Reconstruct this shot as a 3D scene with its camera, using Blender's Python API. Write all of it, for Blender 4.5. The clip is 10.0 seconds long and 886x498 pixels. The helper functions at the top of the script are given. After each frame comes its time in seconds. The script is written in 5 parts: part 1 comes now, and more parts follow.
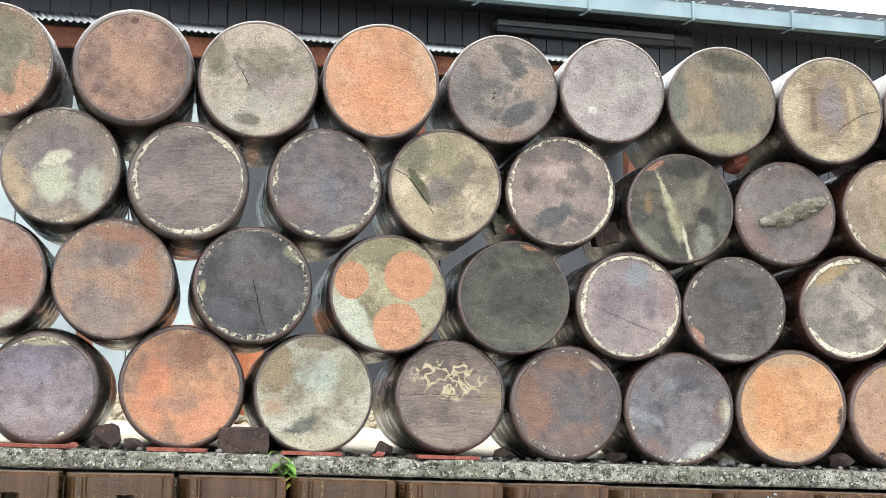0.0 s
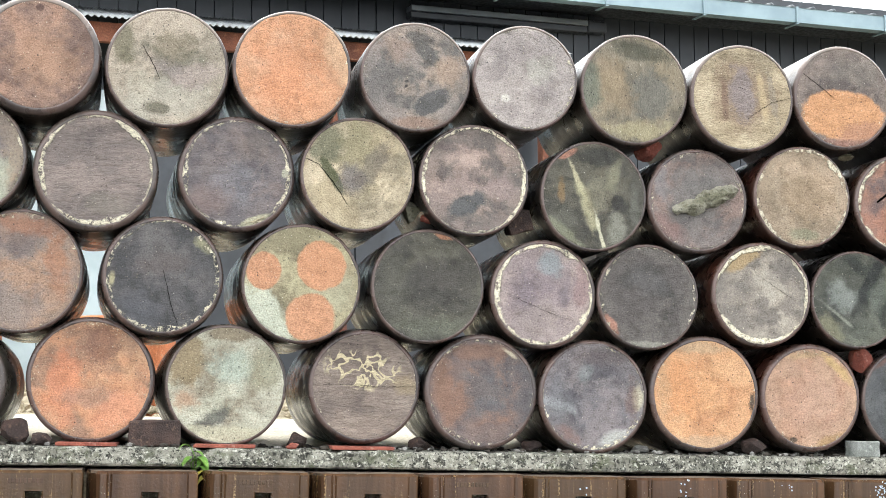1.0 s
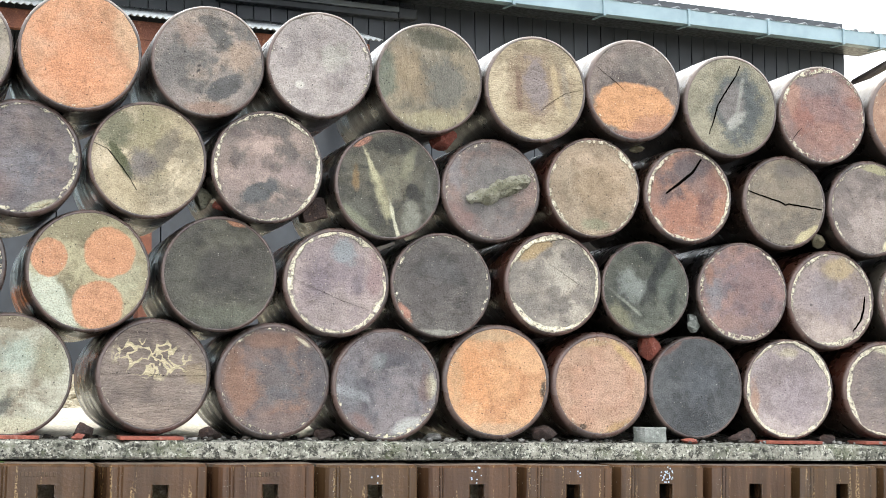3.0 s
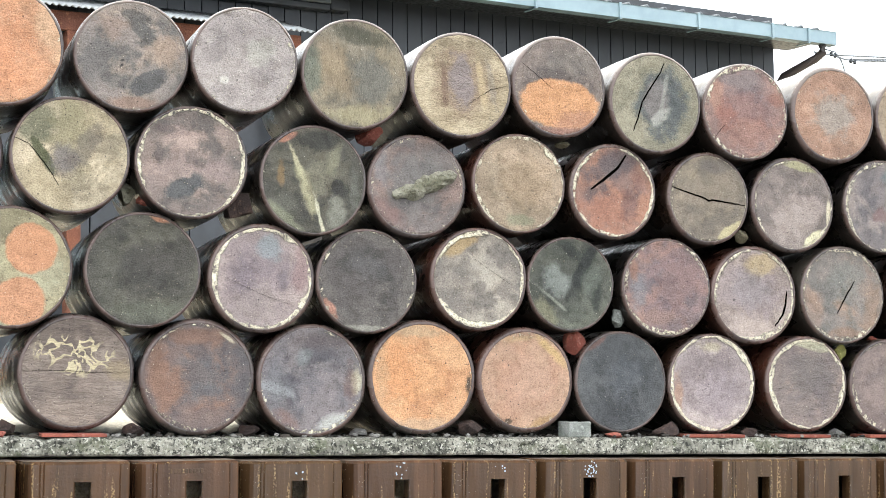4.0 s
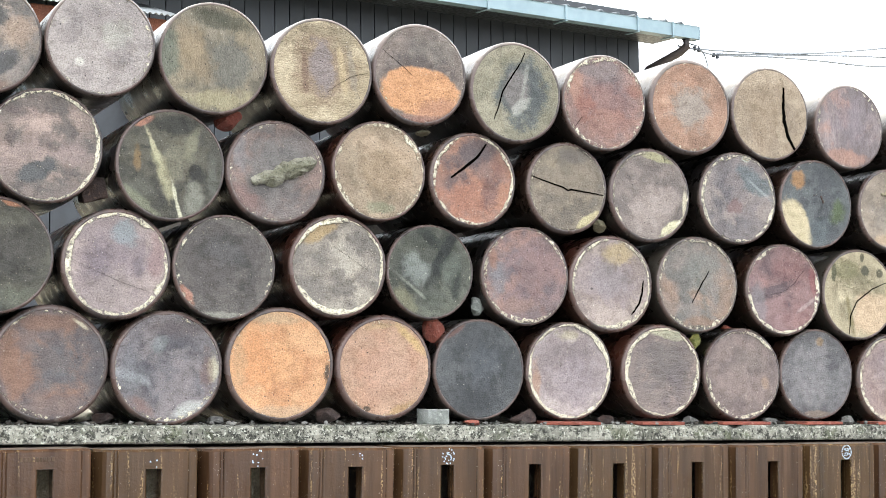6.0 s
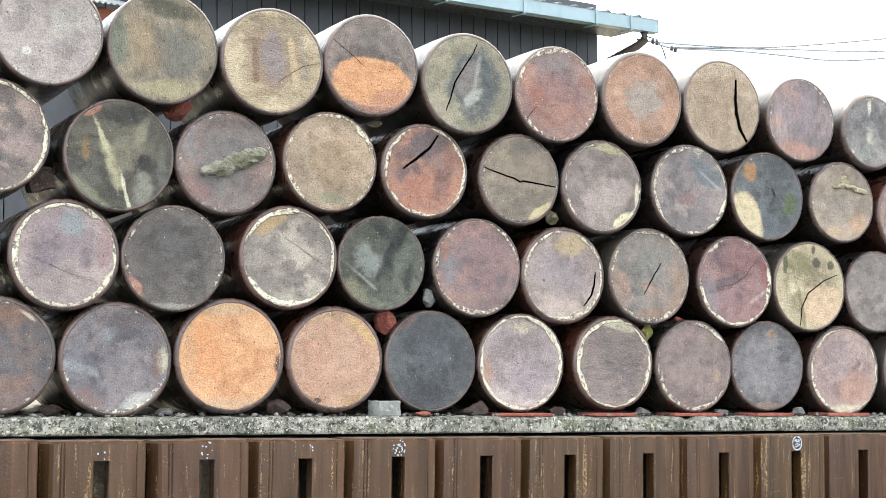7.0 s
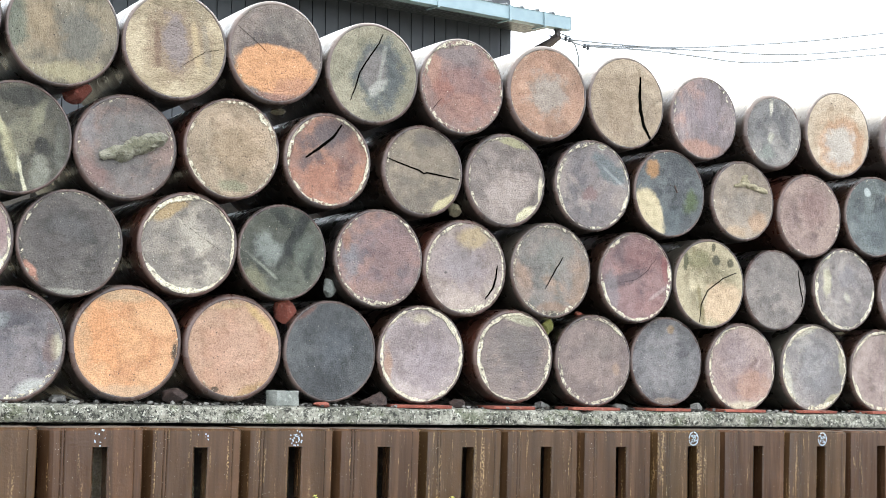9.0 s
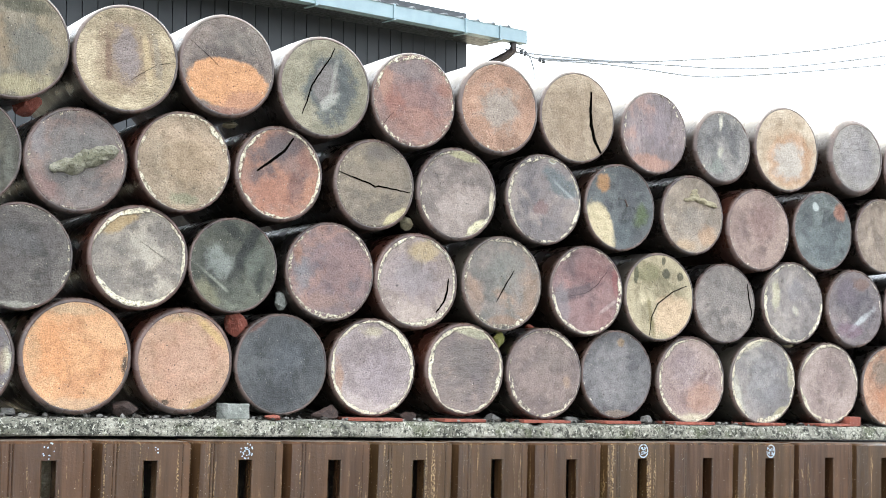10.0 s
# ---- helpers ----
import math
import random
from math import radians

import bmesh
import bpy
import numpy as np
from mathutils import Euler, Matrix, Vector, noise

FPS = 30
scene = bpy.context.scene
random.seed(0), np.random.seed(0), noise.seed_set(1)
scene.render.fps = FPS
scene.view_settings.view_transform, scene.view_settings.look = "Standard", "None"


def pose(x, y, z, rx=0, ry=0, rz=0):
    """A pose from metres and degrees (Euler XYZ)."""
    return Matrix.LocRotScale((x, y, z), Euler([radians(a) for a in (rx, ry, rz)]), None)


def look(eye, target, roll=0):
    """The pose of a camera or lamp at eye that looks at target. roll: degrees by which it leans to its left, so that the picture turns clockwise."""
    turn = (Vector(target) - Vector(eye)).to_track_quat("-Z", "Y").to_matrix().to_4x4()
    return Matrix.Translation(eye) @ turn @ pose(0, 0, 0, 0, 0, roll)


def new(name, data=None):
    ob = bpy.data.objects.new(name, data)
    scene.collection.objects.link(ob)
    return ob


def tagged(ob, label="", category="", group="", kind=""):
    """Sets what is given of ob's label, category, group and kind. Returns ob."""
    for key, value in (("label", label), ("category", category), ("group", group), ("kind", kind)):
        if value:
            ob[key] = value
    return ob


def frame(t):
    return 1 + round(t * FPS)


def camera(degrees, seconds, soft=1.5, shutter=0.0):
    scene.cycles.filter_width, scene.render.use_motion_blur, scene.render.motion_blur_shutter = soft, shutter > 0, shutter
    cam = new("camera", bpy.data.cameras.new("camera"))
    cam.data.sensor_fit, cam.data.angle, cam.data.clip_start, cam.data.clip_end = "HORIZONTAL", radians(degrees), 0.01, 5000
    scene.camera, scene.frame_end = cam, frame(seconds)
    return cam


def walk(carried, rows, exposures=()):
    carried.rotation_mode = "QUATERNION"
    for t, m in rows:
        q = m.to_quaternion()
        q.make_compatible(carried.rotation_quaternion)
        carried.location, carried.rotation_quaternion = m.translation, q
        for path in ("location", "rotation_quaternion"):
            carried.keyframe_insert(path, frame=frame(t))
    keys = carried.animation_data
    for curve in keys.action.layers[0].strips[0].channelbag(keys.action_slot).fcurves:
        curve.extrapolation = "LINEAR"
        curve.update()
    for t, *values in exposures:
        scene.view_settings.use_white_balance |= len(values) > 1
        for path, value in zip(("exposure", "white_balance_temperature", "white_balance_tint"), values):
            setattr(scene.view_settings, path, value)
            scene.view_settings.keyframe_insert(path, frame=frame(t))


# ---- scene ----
# Camera: a long lens that pans to the right along the stack.
# STACK turns the stack's own axes (x along the ledge, z up its front) into the world: the lane falls to the right.
STACK = Matrix.Translation((2.4, 2.2, 1.30)) @ Matrix(((0.99955, 0.00255, 0.02989, 0), (0, 0.99638, -0.08504, 0), (-0.03, 0.085, 0.99593, 0), (0, 0, 0, 1))) @ Matrix.Translation((-2.4, -2.2, -0.87))
cam = camera(31.7, 10.0, soft=0.75)
PATH = [
    (0, (0.099, -2.051, 1.4), (0.378, -0.071, 1.452), 2.5),
    (0.5, (0.083, -2.034, 1.413), (0.429, -0.064, 1.452), 2.4),
    (1, (0.112, -2.028, 1.413), (0.497, -0.066, 1.45), 2.1),
    (1.5, (0.174, -2.032, 1.413), (0.586, -0.075, 1.453), 1.8),
    (2, (0.191, -2.03, 1.415), (0.659, -0.086, 1.455), 1.7),
    (2.5, (0.179, -2.026, 1.417), (0.728, -0.103, 1.45), 2.1),
    (4, (0.211, -2.046, 1.444), (0.9, -0.168, 1.461), 2.4),
    (4.5, (0.222, -2.052, 1.444), (0.948, -0.189, 1.463), 2.3),
    (5, (0.233, -2.051, 1.441), (0.995, -0.202, 1.46), 2.4),
    (5.5, (0.237, -2.051, 1.441), (1.044, -0.221, 1.456), 2.7),
    (7, (0.278, -2.055, 1.437), (1.165, -0.263, 1.441), 2.9),
    (7.5, (0.297, -2.054, 1.435), (1.205, -0.272, 1.436), 3.2),
    (8, (0.303, -2.055, 1.433), (1.239, -0.288, 1.426), 3.5),
    (8.5, (0.316, -2.055, 1.429), (1.281, -0.303, 1.417), 3.8),
    (9, (0.317, -2.062, 1.43), (1.302, -0.322, 1.433), 4.0),
    (9.5, (0.318, -2.087, 1.437), (1.325, -0.359, 1.456), 4.0),
    (10, (0.325, -2.09, 1.436), (1.356, -0.376, 1.458), 4.1),
]
walk(cam, [(t, STACK @ look(eye, aim, lean)) for t, eye, aim, lean in PATH], [(0, 1.09, 6500, 10), (5, 1.16, 6400, 10), (10, 1.2, 6250, 9)])

# ---- light: a bright, thinly overcast sky ----
world = bpy.data.worlds.new("overcast_sky")
scene.world = world
world.use_nodes = True
wn, wl = world.node_tree.nodes, world.node_tree.links
sky = wn.new("ShaderNodeTexSky")
sky.sky_type, sky.sun_disc = "NISHITA", False
sky.sun_elevation, sky.sun_rotation = radians(62), radians(-25)
haze = wn.new("ShaderNodeMix")
haze.data_type = "RGBA"
haze.inputs["Factor"].default_value = 0.86
haze.inputs["B"].default_value = (16.5, 17.2, 17.8, 1)
wl.new(sky.outputs["Color"], haze.inputs["A"])
wl.new(haze.outputs["Result"], wn["Background"].inputs["Color"])
wn["Background"].inputs["Strength"].default_value = 0.11
sun = new("sun", bpy.data.lights.new("sun", "SUN"))
sun.data.energy, sun.data.angle, sun.data.color = 1.5, radians(20), (1.0, 0.96, 0.9)
sun.matrix_world = look((0, 0, 20), (3.0, -6.5, 4.0), 0)


# ---- small tools ----
def lin(h):
    """A linear colour from a hex triplet."""
    v = [int(h[i:i + 2], 16) / 255 for i in (0, 2, 4)]
    return tuple(c / 12.92 if c <= 0.04045 else ((c + 0.055) / 1.055) ** 2.4 for c in v) + (1.0,)


class Net:
    """A node material, built up step by step."""

    def __init__(self, name, rough=0.8, metal=0.0):
        self.mat = bpy.data.materials.new(name)
        self.mat.use_nodes = True
        self.n, self.l = self.mat.node_tree.nodes, self.mat.node_tree.links
        self.bsdf = self.n["Principled BSDF"]
        self.bsdf.inputs["Roughness"].default_value = rough
        self.bsdf.inputs["Metallic"].default_value = metal
        self.coord = self.n.new("ShaderNodeTexCoord").outputs["Object"]

    def put(self, socket, value):
        if isinstance(value, bpy.types.NodeSocket):
            self.l.new(value, socket)
        else:
            socket.default_value = value

    def math(self, op, a, b=0.0, c=0.0):
        m = self.n.new("ShaderNodeMath")
        m.operation = op
        for s, v in zip(m.inputs, (a, b, c)):
            self.put(s, v)
        return m.outputs[0]

    def move(self, offset=(0, 0, 0), scale=(1, 1, 1), turn=(0, 0, 0), src=None):
        m = self.n.new("ShaderNodeMapping")
        m.inputs["Location"].default_value = offset
        m.inputs["Scale"].default_value = scale
        m.inputs["Rotation"].default_value = turn
        self.l.new(src or self.coord, m.inputs["Vector"])
        return m.outputs[0]

    def noise(self, scale, detail=4.0, src=None, rough=0.55, warp=0.0):
        m = self.n.new("ShaderNodeTexNoise")
        m.inputs["Scale"].default_value, m.inputs["Detail"].default_value = scale, detail
        m.inputs["Roughness"].default_value, m.inputs["Distortion"].default_value = rough, warp
        self.l.new(src or self.coord, m.inputs["Vector"])
        return m.outputs["Fac"]

    def step(self, value, lo, hi, a=0.0, b=1.0):
        m = self.n.new("ShaderNodeMapRange")
        m.interpolation_type = "SMOOTHSTEP"
        for s, v in zip(m.inputs, (value, lo, hi, a, b)):
            self.put(s, v)
        return m.outputs[0]

    def mix(self, fac, a, b, mode="MIX"):
        m = self.n.new("ShaderNodeMix")
        m.data_type, m.blend_type = "RGBA", mode
        self.put(m.inputs["Factor"], fac)
        self.put(m.inputs["A"], a)
        self.put(m.inputs["B"], b)
        return m.outputs["Result"]

    def random(self):
        return self.n.new("ShaderNodeObjectInfo").outputs["Random"]

    def done(self, colour, rough=None, height=None, depth=0.002, strength=0.7):
        self.put(self.bsdf.inputs["Base Color"], colour)
        if rough is not None:
            self.put(self.bsdf.inputs["Roughness"], rough)
        if height is not None:
            b = self.n.new("ShaderNodeBump")
            b.inputs["Strength"].default_value, b.inputs["Distance"].default_value = strength, depth
            self.put(b.inputs["Height"], height)
            self.l.new(b.outputs[0], self.bsdf.inputs["Normal"])
        return self.mat


def part(name, bm, material, parent=None, label="", smooth=False, m=None):
    """Links a bmesh as one mesh object, under its thing if there is one."""
    data = bpy.data.meshes.new(name)
    bm.normal_update()
    bm.to_mesh(data)
    bm.free()
    if material:
        data.materials.append(material)
    if smooth:
        data.polygons.foreach_set("use_smooth", [True] * len(data.polygons))
    ob = new(name, data)
    if parent:
        ob.parent = parent
    if m is not None:
        ob.matrix_basis = m
    if label:
        tagged(ob, label)
    return ob


def box(bm, lo, hi, bevel=0.0):
    """A box between two corners, its edges bevelled."""
    c = [(a + b) / 2 for a, b in zip(lo, hi)]
    s = [b - a for a, b in zip(lo, hi)]
    got = bmesh.ops.create_cube(bm, size=1, matrix=Matrix.Translation(c) @ Matrix.Diagonal((*s, 1)))
    if bevel:
        edges = {e for v in got["verts"] for e in v.link_edges}
        bmesh.ops.bevel(bm, geom=list(edges), offset=bevel, segments=2, affect="EDGES", profile=0.5)
    return bm


def lathe(bm, profile, segments, axis="Y", wobble=None):
    """A turned form: profile rows of (along, radius). wobble(a, along) scales the radius."""
    rings = []
    for along, radius in profile:
        ring = []
        for i in range(segments):
            a = 2 * math.pi * i / segments
            r = radius * (wobble(a, along) if wobble else 1)
            p = (r * math.cos(a), along, r * math.sin(a)) if axis == "Y" else (r * math.cos(a), r * math.sin(a), along)
            ring.append(bm.verts.new(p))
        rings.append(ring)
    for r0, r1 in zip(rings, rings[1:]):
        for i in range(segments):
            j = (i + 1) % segments
            f = (r0[i], r0[j], r1[j], r1[i])
            bm.faces.new(f if axis == "Y" else f)
    bmesh.ops.recalc_face_normals(bm, faces=bm.faces)
    return rings


def tube(name, points, radius, material, parent=None, label="", res=3):
    """A round bar or cable along points, as a mesh."""
    bm = bmesh.new()
    pts = [Vector(p) for p in points]
    last = None
    for i, p in enumerate(pts):
        d = (pts[min(i + 1, len(pts) - 1)] - pts[max(i - 1, 0)]).normalized()
        side = d.cross(Vector((0, 0, 1)) if abs(d.z) < 0.95 else Vector((1, 0, 0))).normalized()
        up = side.cross(d)
        n = 4 * res if res > 1 else 5
        ring = [bm.verts.new(p + radius * (math.cos(2 * math.pi * k / n) * side + math.sin(2 * math.pi * k / n) * up)) for k in range(n)]
        if last:
            for k in range(n):
                bm.faces.new((last[k], last[(k + 1) % n], ring[(k + 1) % n], ring[k]))
        else:
            bm.faces.new(list(reversed(ring)))
        last = ring
    bm.faces.new(last)
    bmesh.ops.recalc_face_normals(bm, faces=bm.faces)
    return part(name, bm, material, parent, label, smooth=True)


def rubble(bm, size, seed, centre=(0, 0, 0), sub=2, jag=0.45):
    """A broken lump with flat fracture faces."""
    rnd = random.Random(seed)
    got = bmesh.ops.create_icosphere(bm, subdivisions=sub, radius=1.0)
    cuts = [(Vector((rnd.gauss(0, 1), rnd.gauss(0, 1), rnd.gauss(0, 1))).normalized(), rnd.uniform(0.45, 0.8)) for _ in range(9)]
    for v in got["verts"]:
        p = v.co.copy()
        for d, far in cuts:
            over = p.dot(d) - far
            if over > 0:
                p -= d * over
        p *= 1 + 0.12 * noise.noise(p * 2.3 + Vector((seed * 3.1, 0, 0)))
        v.co = Vector((p.x * size[0], p.y * size[1], p.z * size[2])) + Vector(centre)
    return bm


# ---- materials ----
def jar_glaze(name, colour, spots, rough, dust_gleam=0.0):
    """Dark salt glaze, streaked along the pot, worn to mauve-brown clay on the turn of the base."""
    g = Net(name, rough)
    s = g.move(scale=(1, 0.3, 1))
    c = g.mix(g.step(g.noise(7, 5, s), 0.4, 0.65), lin(colour), lin(spots))
    c = g.mix(g.step(g.noise(60, 5, s, 0.65), 0.55, 0.72, 0, 0.35), c, lin("6c6254"))
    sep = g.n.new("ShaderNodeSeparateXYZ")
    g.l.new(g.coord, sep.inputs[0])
    # upper side painted pale: the sky's gleam on the glaze, with some dust
    if dust_gleam:
        high = g.step(g.math("ADD", sep.outputs[2], g.math("MULTIPLY", g.math("SUBTRACT", g.noise(16, 6, s, 0.65), 0.5), 0.08)), 0.03, 0.12, 0, dust_gleam)
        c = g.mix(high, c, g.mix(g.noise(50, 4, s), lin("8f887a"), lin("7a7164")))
    worn = g.step(g.math("ADD", sep.outputs[1], g.math("MULTIPLY", g.math("SUBTRACT", g.noise(18, 7, None, 0.7), 0.5), 0.035)), 0.006, 0.02, 0.62, 0.0)
    c = g.mix(worn, c, g.mix(g.step(g.noise(11, 4), 0.42, 0.6), lin("6b5750"), lin("4e4441")))
    c = g.mix(g.step(g.noise(190, 3), 0.68, 0.74, 0, 0.6), c, lin("b0a48e"))
    return g.done(c, g.step(g.noise(14, 4), 0.3, 0.7, rough - 0.12, rough + 0.14), g.math("ADD", g.noise(90, 4), g.noise(22, 3)), 0.0022, 0.5)


GLAZES = [jar_glaze("black_glaze", "191615", "27211d", 0.28), jar_glaze("brown_glaze", "33231b", "211813", 0.28),
          jar_glaze("red_brown_glaze", "4a2c22", "301e18", 0.28), jar_glaze("grey_salt_glaze", "48433b", "302c27", 0.32), jar_glaze("top_lit_dusty_glaze", "3a302a", "241d19", 0.3, 0.9)]


def faded(h, share=1.0, pale=0.12):
    """A clay colour, bleached a little by weather."""
    c = lin(h)
    grey = 0.3 * c[0] + 0.55 * c[1] + 0.15 * c[2]
    return tuple((v + (grey - v) * pale) * share * w for v, w in zip(c[:3], (1.015, 1.0, 0.945))) + (1.0,)


def clay_face(name, radius, seed, ground, dark, warm, flakes, marks, grain, sandy):
    """The unglazed, weathered base of a jar: soft firing shades, sand grains, pale crust round the rim, and the stains of this one."""
    g = Net(name, 0.85)
    rnd = random.Random(seed)
    bright = lin(ground)[1]
    ground, dark, warm = (faded(h, s) for h, s in ((ground, 1.07), (dark, 0.84), (warm, 1.2)))
    here = g.move((rnd.uniform(0, 40), rnd.uniform(0, 40), rnd.uniform(0, 40)))
    drawn = g.move((rnd.uniform(0, 40), rnd.uniform(0, 40), rnd.uniform(0, 40)), (grain[0], 1, grain[1]))
    sep = g.n.new("ShaderNodeSeparateXYZ")
    g.l.new(g.coord, sep.inputs[0])
    x, z = g.math("DIVIDE", sep.outputs[0], radius), g.math("DIVIDE", sep.outputs[2], radius)
    r = g.math("SQRT", g.math("ADD", g.math("MULTIPLY", x, x), g.math("MULTIPLY", z, z)))
    mid, fine = g.noise(34, 5, drawn, 0.6, 0.5), g.noise(210, 4, drawn, 0.72)
    rag_n = g.noise(20, 9, here, 0.68)
    soft_n = g.noise(9, 4, here, 0.5, 0.4)

    def dots(scale, size, share, src):
        """Separate grains: a Voronoi cell in so many, a dot of that size."""
        v = g.n.new("ShaderNodeTexVoronoi")
        v.inputs["Scale"].default_value = scale
        g.l.new(src, v.inputs["Vector"])
        s = g.n.new("ShaderNodeSeparateColor")
        g.l.new(v.outputs["Color"], s.inputs[0])
        own = g.math("MULTIPLY", s.outputs[1], size)
        return g.math("MULTIPLY", g.math("LESS_THAN", s.outputs[0], share), g.step(v.outputs["Distance"], own, g.math("ADD", own, 0.12), 1.0, 0.0))

    c = g.mix(g.step(g.math("ADD", soft_n, g.math("MULTIPLY", g.math("SUBTRACT", rag_n, 0.5), 0.35)), 0.42, 0.6, 0, 0.9), ground, dark)
    c = g.mix(g.step(g.noise(7, 5, g.move((9, 3, 5), src=here), 0.62, 0.5), 0.48, 0.62, 0, 0.85), c, warm)
    # firing ring: the outer band took another tone than the middle
    band = g.step(g.math("ADD", r, g.math("MULTIPLY", g.math("SUBTRACT", soft_n, 0.5), 0.9)), rnd.uniform(0.5, 0.65), rnd.uniform(0.85, 0.95), 0, rnd.uniform(0.15, 0.5))
    c = g.mix(band, c, rnd.choice((dark, warm, warm)))
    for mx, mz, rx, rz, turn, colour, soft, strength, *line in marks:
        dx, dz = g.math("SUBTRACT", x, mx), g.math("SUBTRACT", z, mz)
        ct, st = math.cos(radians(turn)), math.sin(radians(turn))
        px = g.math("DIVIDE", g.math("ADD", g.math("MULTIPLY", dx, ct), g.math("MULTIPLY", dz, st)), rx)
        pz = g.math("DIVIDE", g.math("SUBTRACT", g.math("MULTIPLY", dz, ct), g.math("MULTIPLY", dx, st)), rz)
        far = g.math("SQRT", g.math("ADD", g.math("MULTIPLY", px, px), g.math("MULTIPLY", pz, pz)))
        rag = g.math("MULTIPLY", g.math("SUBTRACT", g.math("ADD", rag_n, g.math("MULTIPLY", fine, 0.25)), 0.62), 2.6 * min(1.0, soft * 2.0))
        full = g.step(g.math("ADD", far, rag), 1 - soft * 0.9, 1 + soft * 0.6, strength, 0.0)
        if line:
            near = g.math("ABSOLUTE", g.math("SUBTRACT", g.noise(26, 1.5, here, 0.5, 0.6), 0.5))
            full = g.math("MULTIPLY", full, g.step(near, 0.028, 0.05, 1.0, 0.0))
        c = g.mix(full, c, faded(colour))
    # clay body: shallow mottle, then sand, pits and scuffs
    c = g.mix(g.step(mid, 0.5, 0.66, 0, 0.36), c, g.mix(1.0, c, (0.55, 0.53, 0.51, 1), "MULTIPLY"))
    c = g.mix(g.step(mid, 0.46, 0.32, 0, 0.4), c, g.mix(1.0, c, (1.35, 1.33, 1.3, 1), "MULTIPLY"))
    c = g.mix(g.step(fine, 0.32, 0.55, 0.65, 0.0), c, g.mix(1.0, c, (0.45, 0.42, 0.4, 1), "MULTIPLY"))
    c = g.mix(g.step(fine, 0.56, 0.74, 0.0, 0.55), c, g.mix(1.0, c, (1.45, 1.42, 1.36, 1), "MULTIPLY"))
    pits, sand, shell = dots(150, 0.3, 0.05, here), dots(230, 0.3, 0.04 + 0.14 * sandy, here), dots(105, 0.1, 0.04 + 0.08 * sandy, drawn)
    c = g.mix(g.math("MULTIPLY", sand, min(0.6, 0.2 + 0.9 * bright)), c, lin("d2c4a8"))
    c = g.mix(g.math("MULTIPLY", shell, 0.65), c, lin("e2dccb"))
    c = g.mix(g.math("MULTIPLY", pits, 0.75), c, lin("261f1b"))
    scuff = g.step(g.noise(30, 5, g.move((rnd.uniform(0, 9), 0, 0), (0.5, 1, 7.0), (0, rnd.uniform(-0.3, 0.3), 0)), 0.6), 0.68, 0.74, 0, 0.4)
    c = g.mix(scuff, c, g.mix(1.0, c, (0.5, 0.48, 0.46, 1), "MULTIPLY"))
    # pale crust that breaks off round the rim, in arcs: a fine broken line, thicker where more is left
    arc = g.noise(6.5, 2, g.move((3, 8, 1), src=here))
    inner = g.math("SUBTRACT", 0.972 - 0.045 * flakes, g.math("MULTIPLY", g.math("SUBTRACT", arc, 0.45), 0.35))
    edge = g.step(g.math("ADD", r, g.math("MULTIPLY", g.math("SUBTRACT", rag_n, 0.5), 0.22)), inner, g.math("ADD", inner, 0.03))
    chips = g.step(g.noise(75, 7, here, 0.7), 0.63 - 0.24 * flakes, 0.67 - 0.21 * flakes, 0, min(1, 0.55 + flakes))
    crust = g.math("MULTIPLY", edge, chips)
    loose = g.math("MULTIPLY", g.step(r, 0.55, 1.0), g.step(g.noise(95, 5, g.move((2, 5, 7), src=here), 0.6), 0.72 - 0.06 * flakes, 0.76 - 0.06 * flakes, 0, 0.8))
    crust = g.math("MAXIMUM", crust, loose)
    c = g.mix(crust, c, g.mix(g.step(fine, 0.3, 0.6), lin("a4987f"), lin("ece2c8")))
    c = g.mix(g.step(g.math("ADD", r, g.math("MULTIPLY", rag_n, 0.08)), 1.0, 1.05, 0, 0.5), c, lin("4a3f38"))
    h = g.math("ADD", g.math("ADD", g.math("MULTIPLY", fine, 0.6), g.math("MULTIPLY", mid, 0.7)), g.math("ADD", g.math("MULTIPLY", crust, 1.0), g.math("SUBTRACT", g.math("MULTIPLY", g.math("ADD", sand, shell), 0.35), g.math("MULTIPLY", g.math("ADD", pits, scuff), 0.5))))
    return g.done(c, g.step(mid, 0.3, 0.7, 0.5, 0.8), h, 0.008, 1.0)


def stone_like(name, a, b, spots, scale=1.0, rough=0.9, depth=0.004):
    g = Net(name, rough)
    c = g.mix(g.step(g.noise(8 * scale, 5), 0.38, 0.62), lin(a), lin(b))
    c = g.mix(g.step(g.noise(45 * scale, 5), 0.55, 0.7, 0, 0.8), c, lin(spots))
    c = g.mix(g.step(g.noise(160 * scale, 3), 0.35, 0.65, 0.5, 0), c, g.mix(1.0, c, (0.4, 0.4, 0.4, 1), "MULTIPLY"))
    return g.done(c, None, g.math("ADD", g.noise(120 * scale, 4), g.noise(30 * scale, 4)), depth, 0.9)


